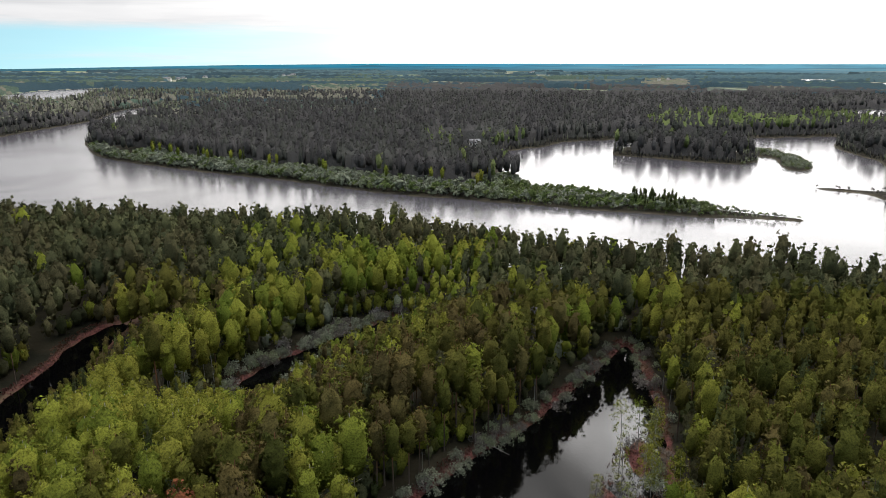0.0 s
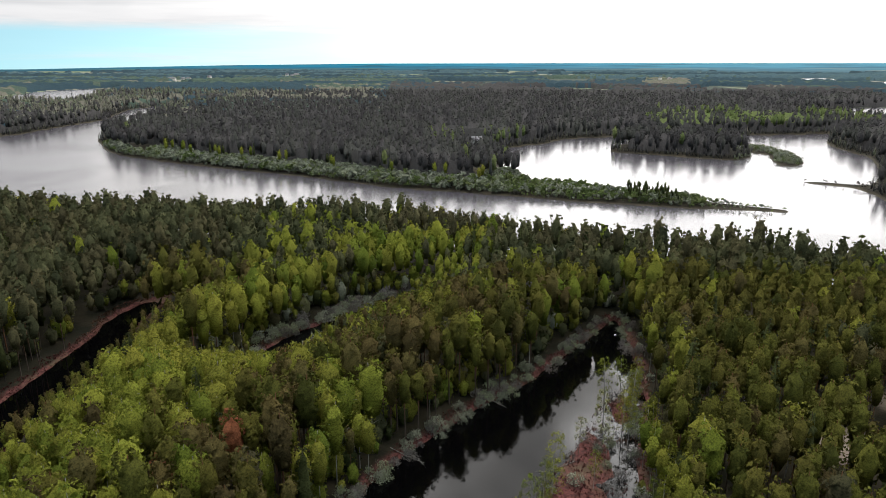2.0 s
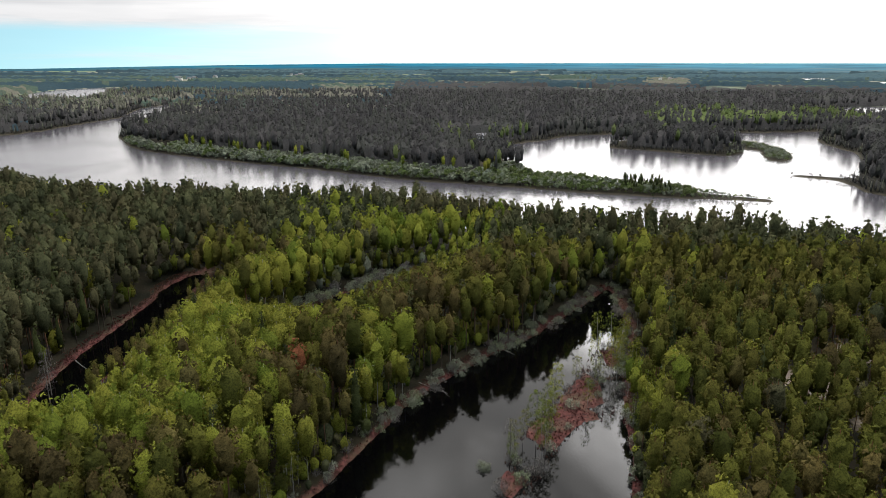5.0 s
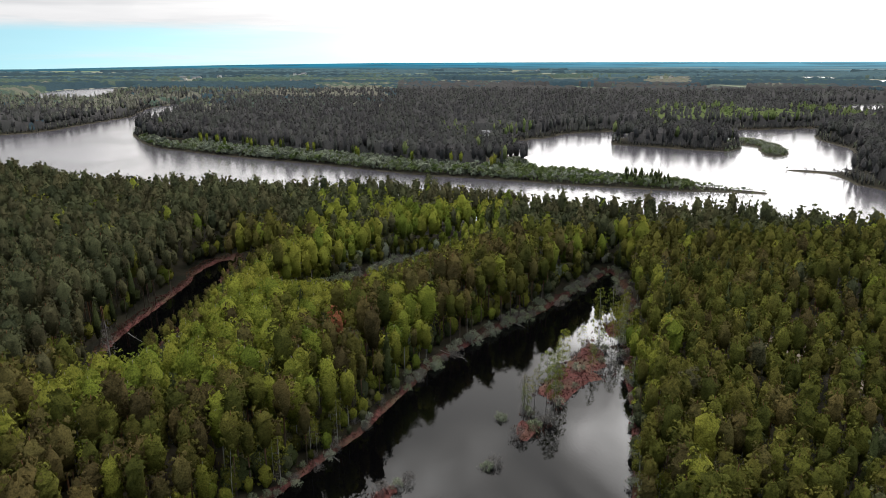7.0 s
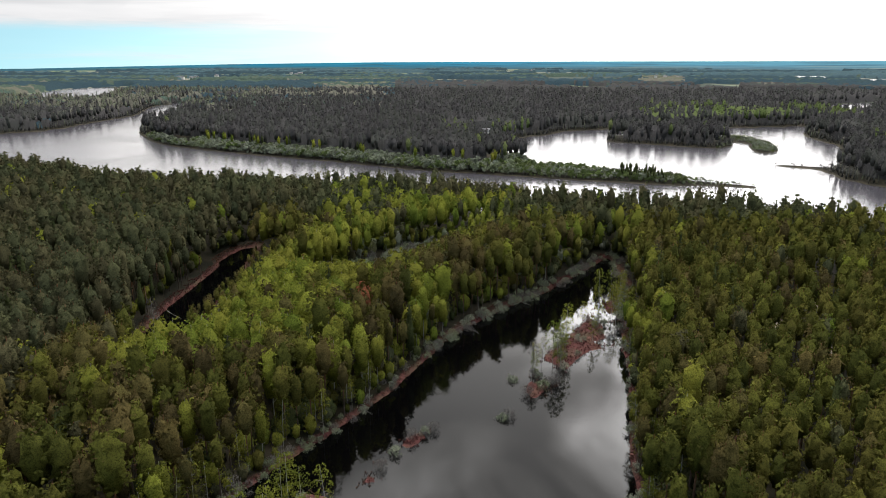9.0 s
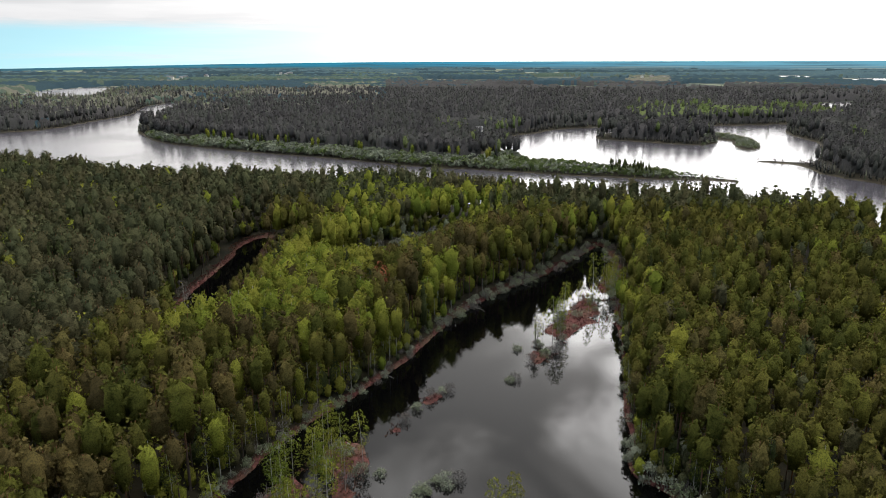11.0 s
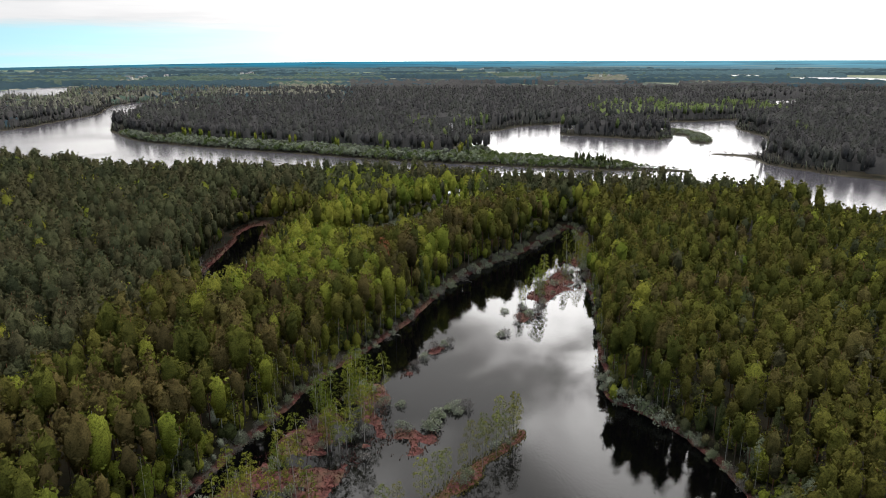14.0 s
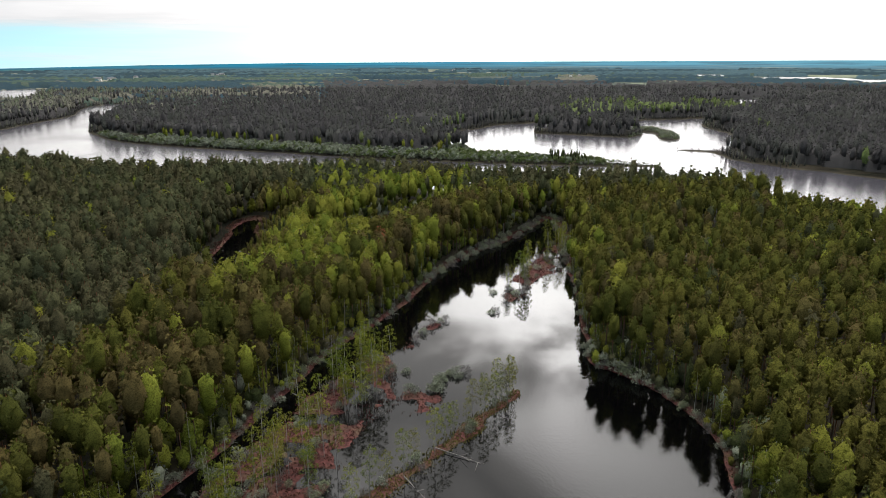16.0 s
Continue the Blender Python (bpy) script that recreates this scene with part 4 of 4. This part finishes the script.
bush_meshes, bush_arrays = [], []
for i in range(5):
    stems, crown = bush(440 + i, 300, 0.25, 2.1, 2.5)
    bush_arrays.append((stems, crown))
    bush_meshes.append([("stem", quad_mesh("stem", *stems, [GREY_WOOD])), ("foliage", quad_mesh("foliage", *crown, [WILLOW]))])
bare_meshes = []
for i in range(3):
    stems, crown = bush(450 + i, 330, 0.16, 2.0, 2.6)
    bare_meshes.append([("stem", quad_mesh("stem", *stems, [GREY_WOOD])), ("crown", quad_mesh("crown", *crown, [TWIGS]))])
young = []
for i in range(5):
    trunk, crown = tree("young_birch", 460 + i, 24, 28, 0.20, core=None, boughs=8, lift=0.3)
    young.append([("trunk", quad_mesh("trunk", *trunk, [BIRCH_BARK])), ("crown", quad_mesh("crown", *crown, [BIRCH]))])
leafless = []
for i in range(3):
    trunk, crown = tree("bare_tree", 470 + i, 22, 12, 0.26, core=None, boughs=16)
    leafless.append([("trunk", quad_mesh("trunk", *trunk, [GREY_WOOD])), ("crown", quad_mesh("crown", *crown, [TWIGS]))])


def bushes_at(points, low, high, bare_share, group, label="grey-green willow bush at the water's edge"):
    for p, z in zip(points, standing(points) if len(points) else ()):
        bare = g.uniform() < bare_share
        pieces = (bare_meshes if bare else bush_meshes)[int(g.integers(3 if bare else 5))]
        thing("willow_bush", pieces, (p[0], p[1], z, g.uniform(low, high), g.uniform(0, 6.28)),
              "bare grey willow bush standing in the water" if bare else label, "bush", group)


def thicket(name, points, low, high, label):
    """Many bushes grown into one another."""
    grown = []
    for i, (p, z) in enumerate(zip(points, standing(points))):
        stems, crown = bush_arrays[i % 5]
        at = (p[0], p[1], z, g.uniform(low, high), g.uniform(0, 6.28))
        grown += [(*stems, 7, *at), (*crown, 7 if g.uniform() < 0.3 else 6, *at)]
    spread_out(name, label, grown, LEAVES, "bushes")


west_side = lambda x, y: (x < 0.62 * y - 25) | (y > 150)
thicket("bank_willows", along(POND, lambda x, y: west_side(x, y) & (y > 84), 1.5, -1.6, 3.2, 31), 0.5, 1.05, "dense grey willow thicket along the pond's upper bank")
bushes_at(along(POND, lambda x, y: west_side(x, y) & (y < 84) & (y > -62), 1.25, -0.6, 2.2, 32), 0.35, 0.85, 0.5, "bushes on the pond bank")
bushes_at(along(POND, lambda x, y: ~west_side(x, y) & (y > -70), 2.4, -0.5, 1.5, 33), 0.45, 0.95, 0.35, "bushes on the pond bank")
thicket("creek_willows", along(SIDE_CREEK, lambda x, y: x > -200, 1.6, -1.2, 3.0, 34), 0.7, 1.35, "silver-grey willow thicket along the small creek")
bushes_at(inside(SPRIG_ISLET, 34, 35), 0.6, 1.2, 0.45, "bushes on the islet")
bushes_at(inside(MARSH, 70, 36), 0.5, 1.15, 0.45, "bushes in the marsh")
bushes_at(inside(GRASS_SPIT, 22, 37), 0.45, 0.95, 0.4, "bushes on the grassy spit")
bushes_at(np.array([(8, 44), (9.5, 45), (-8, 37), (-10.5, 35), (-6, 38.5), (-13, 30), (-15, 25), (-8, 4), (-5.5, 2.5), (-10, 1), (-3.5, 4.5),
                    (-12, -4), (-17, -5), (-18, 6), (14, 55), (11, 62)]), 0.75, 1.15, 0.5, "bushes in the water")
bushes_at(np.array([(33, 3), (35, 0), (31, 6), (37, -4)]), 1.1, 1.5, 0.0, "bushes on the pond bank")
bushes_at(np.array([(-10, 0), (-6, 4), (-11, -4)]), 1.1, 1.45, 0.0, "bushes in the water")


def birches_at(points, low, high, group):
    for p, z in zip(points, standing(points, 0.1)):
        thing("birch_tree", young[int(g.integers(5))], (p[0], p[1], z, g.uniform(low, high), g.uniform(0, 6.28)),
              "slender young birch with a white stem on wet ground", "tree", group)


birches_at(inside(SPRIG_ISLET, 20, 41, 0.8), 0.7, 1.2, "birches on the islet")
birches_at(inside(MARSH, 68, 42), 0.75, 1.3, "birches in the marsh")
birches_at(np.array([(4, -12), (2, -9), (5, -8), (-2, -18), (-4, -15), (-9, -24), (-13, -30), (-17, -33), (-22, -40), (-28, -47), (1, -14), (6, -6), (-1, -13), (3, -10), (-6, -21), (-11, -27), (-19, -37), (-25, -43)]), 0.6, 1.05, "birches on the grassy spit")
birches_at(along(POND, lambda x, y: ~west_side(x, y) & (y > -75) & (y < 140), 4.5, 0.8, 4.0, 43), 0.6, 1.1, "birches on the pond bank")
birches_at(along(POND, lambda x, y: west_side(x, y) & (y > -75) & (y < 60), 4.0, 0.8, 4.0, 44), 0.6, 1.1, "birches on the pond bank")
for px, py, s in ((26, 145, 1.45), (22, 141, 1.1), (-86, 84, 1.0), (-83, 79, 0.9), (16, 64, 0.8), (4, -10, 0.6), (48, 36, 1.0), (-36, 8, 0.9), (-110, 118, 1.2), (-60, 30, 1.2)):
    thing("dead_tree", leafless[int(g.integers(3))], (px, py, standing([(px, py)])[0], s, g.uniform(0, 6.28)), "bare grey leafless tree", "tree", "dead trees")
trunk, crown = full["pine"][2]
rust = [("trunk", quad_mesh("trunk", *trunk, [PINE_BARK])), ("crown", quad_mesh("crown", *crown, [RUST]))]
for px, py, s in ((-25, 70.6, 1.08), (-33, 63, 0.9)):
    thing("dead_pine", rust, (px, py, standing([(px, py)])[0], s, 1.0), "dying pine tree with rust-red needles", "tree", "rusty pines")


def fallen_log(a, b, r, twigs, seed):
    """A pale fallen trunk with broken branches."""
    g = np.random.default_rng(seed)
    a, b = np.array(a, float), np.array(b, float)
    root = new("fallen_log")
    root.matrix_world = Matrix.Translation(a)
    d = b - a
    mid = d * 0.5 + g.normal(0, 0.12, 3)
    trunk = join([limb((0, 0, 0), mid, r, 6), limb(mid, d, r * 0.6, 6)])
    part("trunk", quad_mesh("trunk", *trunk, [GREY_WOOD]), root)
    for _ in range(twigs):
        t = g.uniform(0.4, 0.95)
        part("branch", quad_mesh("branch", *limb(d * t, d * t + d * 0.2 + g.normal(0, 0.12, 3) * np.linalg.norm(d) * 0.8 + (0, 0, 0.3), r * 0.35, 4), [GREY_WOOD]), root)
    return tagged(root, "pale bare fallen trunk lying at the water", "log", "fallen logs")


fallen_log((-13, -28, 0.5), (-4.5, -33.5, 0.15), 0.16, 6, 1)
fallen_log((-25, 49, 0.7), (-19.5, 44, 0.15), 0.14, 5, 2)
fallen_log((18, 139, 0.8), (27, 147, 5.5), 0.15, 4, 3)
fallen_log((13, 116, 0.9), (19, 112, 0.2), 0.14, 5, 4)
fallen_log((-4, 94, 0.8), (3, 90, 0.3), 0.12, 4, 5)
fallen_log((-19, -37, 0.4), (-15, -44, 0.1), 0.15, 5, 6)
fallen_log((39, 20, 0.8), (30.5, 12, 0.1), 0.13, 4, 7)
fallen_log((-44, -4, 0.7), (-36, -9, 0.2), 0.13, 4, 8)
fallen_log((31, 92, 0.4), (24, 88, 0.2), 0.12, 4, 9)
fallen_log((-90, 100, 0.9), (-84, 96, 0.2), 0.13, 3, 10)


def tufts(points, z, high, seed, blades=4):
    """Upright leaning blades in tufts."""
    g = np.random.default_rng(seed)
    c = np.repeat(np.column_stack([points, z]), blades, 0)
    n = len(c)
    a = g.uniform(0, 6.28, n)
    side = np.column_stack([np.cos(a), np.sin(a), np.zeros(n)]) * g.uniform(0.10, 0.22, (n, 1))
    tip = np.column_stack([g.normal(0, 0.35, (n, 2)), g.uniform(0.5, 1.2, n)]) * high
    base = c + np.column_stack([g.normal(0, 0.25, (n, 2)), np.full(n, -0.1)])
    v = np.stack([base - side, base + side, base + side * 0.5 + tip, base - side * 0.4 + tip * 0.9], 1).reshape(-1, 3)
    return v, np.arange(4 * n).reshape(-1, 4)


margin = scatter(-97, -75, 62, 215, 0.62, 61)
md = land_distance(margin)
mz = ground_height(margin, md)
wide_edge = (0.3 + 2.0 * fbm(margin[:, 0] / 7, margin[:, 1] / 7, 62)) * np.interp(margin[:, 1], [70, 95], [1.0, 2.2])
low = np.zeros(len(margin), bool)
for isle in LOW_ISLES:
    low |= inside_distance(margin.astype(np.float32), isle, 3.0) > -0.6
pick = (md > -0.5) & (mz > -0.05) & ((md < wide_edge) | low) & (g.uniform(0, 1, len(margin)) < np.where(inside_distance(margin.astype(np.float32), GRASS_SPIT, 3.0) > -0.5, 0.95, np.where(low, 0.42, 0.6)))
on_spit = inside_distance(margin.astype(np.float32), GRASS_SPIT, 3.0) > -0.5
for nm, sel, mat, label in (("reeds", pick & ~on_spit, REED, "red-brown dead reeds along the pond and in the marsh"),
                            ("sedge", pick & on_spit, SEDGE, "yellow-brown sedge on the grassy spit")):
    v, q = tufts(margin[sel], np.maximum(mz[sel], 0.0), 0.42, 63)
    tagged(new(nm, quad_mesh(nm, v, q, [mat])), label, "grass", kind="stuff")


# ---- houses on the far shores ----
def house(x, y, turn, wide, deep, wall_h, roof_mat, label):
    root = new("house")
    z = float(np.maximum(ground_height(np.array([(x, y)])), 0.2)[0])
    root.matrix_world = Matrix.Translation((x, y, z)) @ Matrix.Rotation(turn, 4, "Z")
    a, b, h, t = wide / 2, deep / 2, wall_h, 0.3
    v = [(-a, -b, -0.5), (a, -b, -0.5), (a, b, -0.5), (-a, b, -0.5), (-a, -b, h), (a, -b, h), (a, b, h), (-a, b, h), (-a, 0, h + b * 0.8), (a, 0, h + b * 0.8)]
    part("wall", quad_mesh("wall", v, [(0, 1, 5, 4), (1, 2, 6, 5), (2, 3, 7, 6), (3, 0, 4, 7), (4, 5, 9, 8), (6, 7, 8, 9)], [WHITE_WALL]), root)
    for sgn in (-1, 1):
        e, r = sgn * (b + 0.5), h + b * 0.8 + 0.15
        rv = [(-a - 0.4, e, h - 0.25), (a + 0.4, e, h - 0.25), (a + 0.4, 0, r), (-a - 0.4, 0, r)]
        rv += [(p[0], p[1], p[2] + 0.18) for p in rv]
        part("roof", quad_mesh("roof", rv, [(0, 3, 2, 1), (4, 5, 6, 7), (0, 1, 5, 4), (2, 3, 7, 6), (1, 2, 6, 5), (3, 0, 4, 7)], [roof_mat]), root)
    for i in range(3):
        c = -a + wide * (i + 0.5) / 3
        wv = [(c - 0.5, -b - 0.05, 0.9), (c + 0.5, -b - 0.05, 0.9), (c + 0.5, -b - 0.05, 2.1), (c - 0.5, -b - 0.05, 2.1)]
        wv += [(p[0], -b + 0.05, p[2]) for p in wv]
        part("window", quad_mesh("window", wv, [(0, 1, 2, 3), (5, 4, 7, 6), (3, 2, 6, 7), (1, 0, 4, 5), (0, 3, 7, 4), (2, 1, 5, 6)], [GLASS]), root)
    return tagged(root, label, "house", "houses beyond the river")


house(9, 566, 0.3, 9, 7, 4.2, ROOF_GREY, "small white house with a grey roof among bayside trees")
hg = np.random.default_rng(81)
for i in range(16):
    cx, cy = [(-780, 2750), (-990, 2250), (260, 3700), (677, 2300)][i % 4]
    house(cx + hg.normal(0, 55), cy + hg.normal(0, 40), hg.uniform(0, 3.1), hg.uniform(12, 26), hg.uniform(9, 12), hg.uniform(6, 15),
          ROOF_GREY, "distant pale village house with a pitched roof")

# shrubs and saplings at the foot of the wood's edge
ug = scatter(-100, -75, 75, 215, 2.3, 91)
ud = land_distance(ug)
uz = ground_height(ug, ud)
pick = (ud > np.where(ug[:, 0] > 20, 0.3, 1.2)) & (ud < 13) & ((ug[:, 1] < 84) | (ud > 3.0 + 3.0 * fbm(ug[:, 0] / 11, ug[:, 1] / 11, 33))) & (g.uniform(0, 1, len(ug)) < np.interp(ud, [1, 9, 13], [0.9, 0.6, 0.3]))
for isle in LOW_ISLES:
    pick &= inside_distance(ug.astype(np.float32), isle, 4.0) < -1
pick &= (-inside_distance(ug.astype(np.float32), CREEK) > 9) | (ug[:, 0] < -90)
saplings = [far_tree("shrub", 330 + i, 34, 0.55, (4, 6)) for i in range(6)]
things = []
for i in np.nonzero(pick)[0]:
    at = (ug[i, 0], ug[i, 1], uz[i], g.uniform(0.55, 1.4) * np.interp(ud[i], [1, 5], [0.6, 1.0]), g.uniform(0, 6.28))
    things.append((*saplings[i % 6], int(g.choice([2, 6, 10, 0, 1], p=[0.12, 0.08, 0.4, 0.2, 0.2] if ug[i, 0] > 20 else [0.40, 0.05, 0.2, 0.2, 0.15])), *at))
spread_out("undergrowth", "green shrubs and saplings along the forest edge", things, LEAVES, "undergrowth")
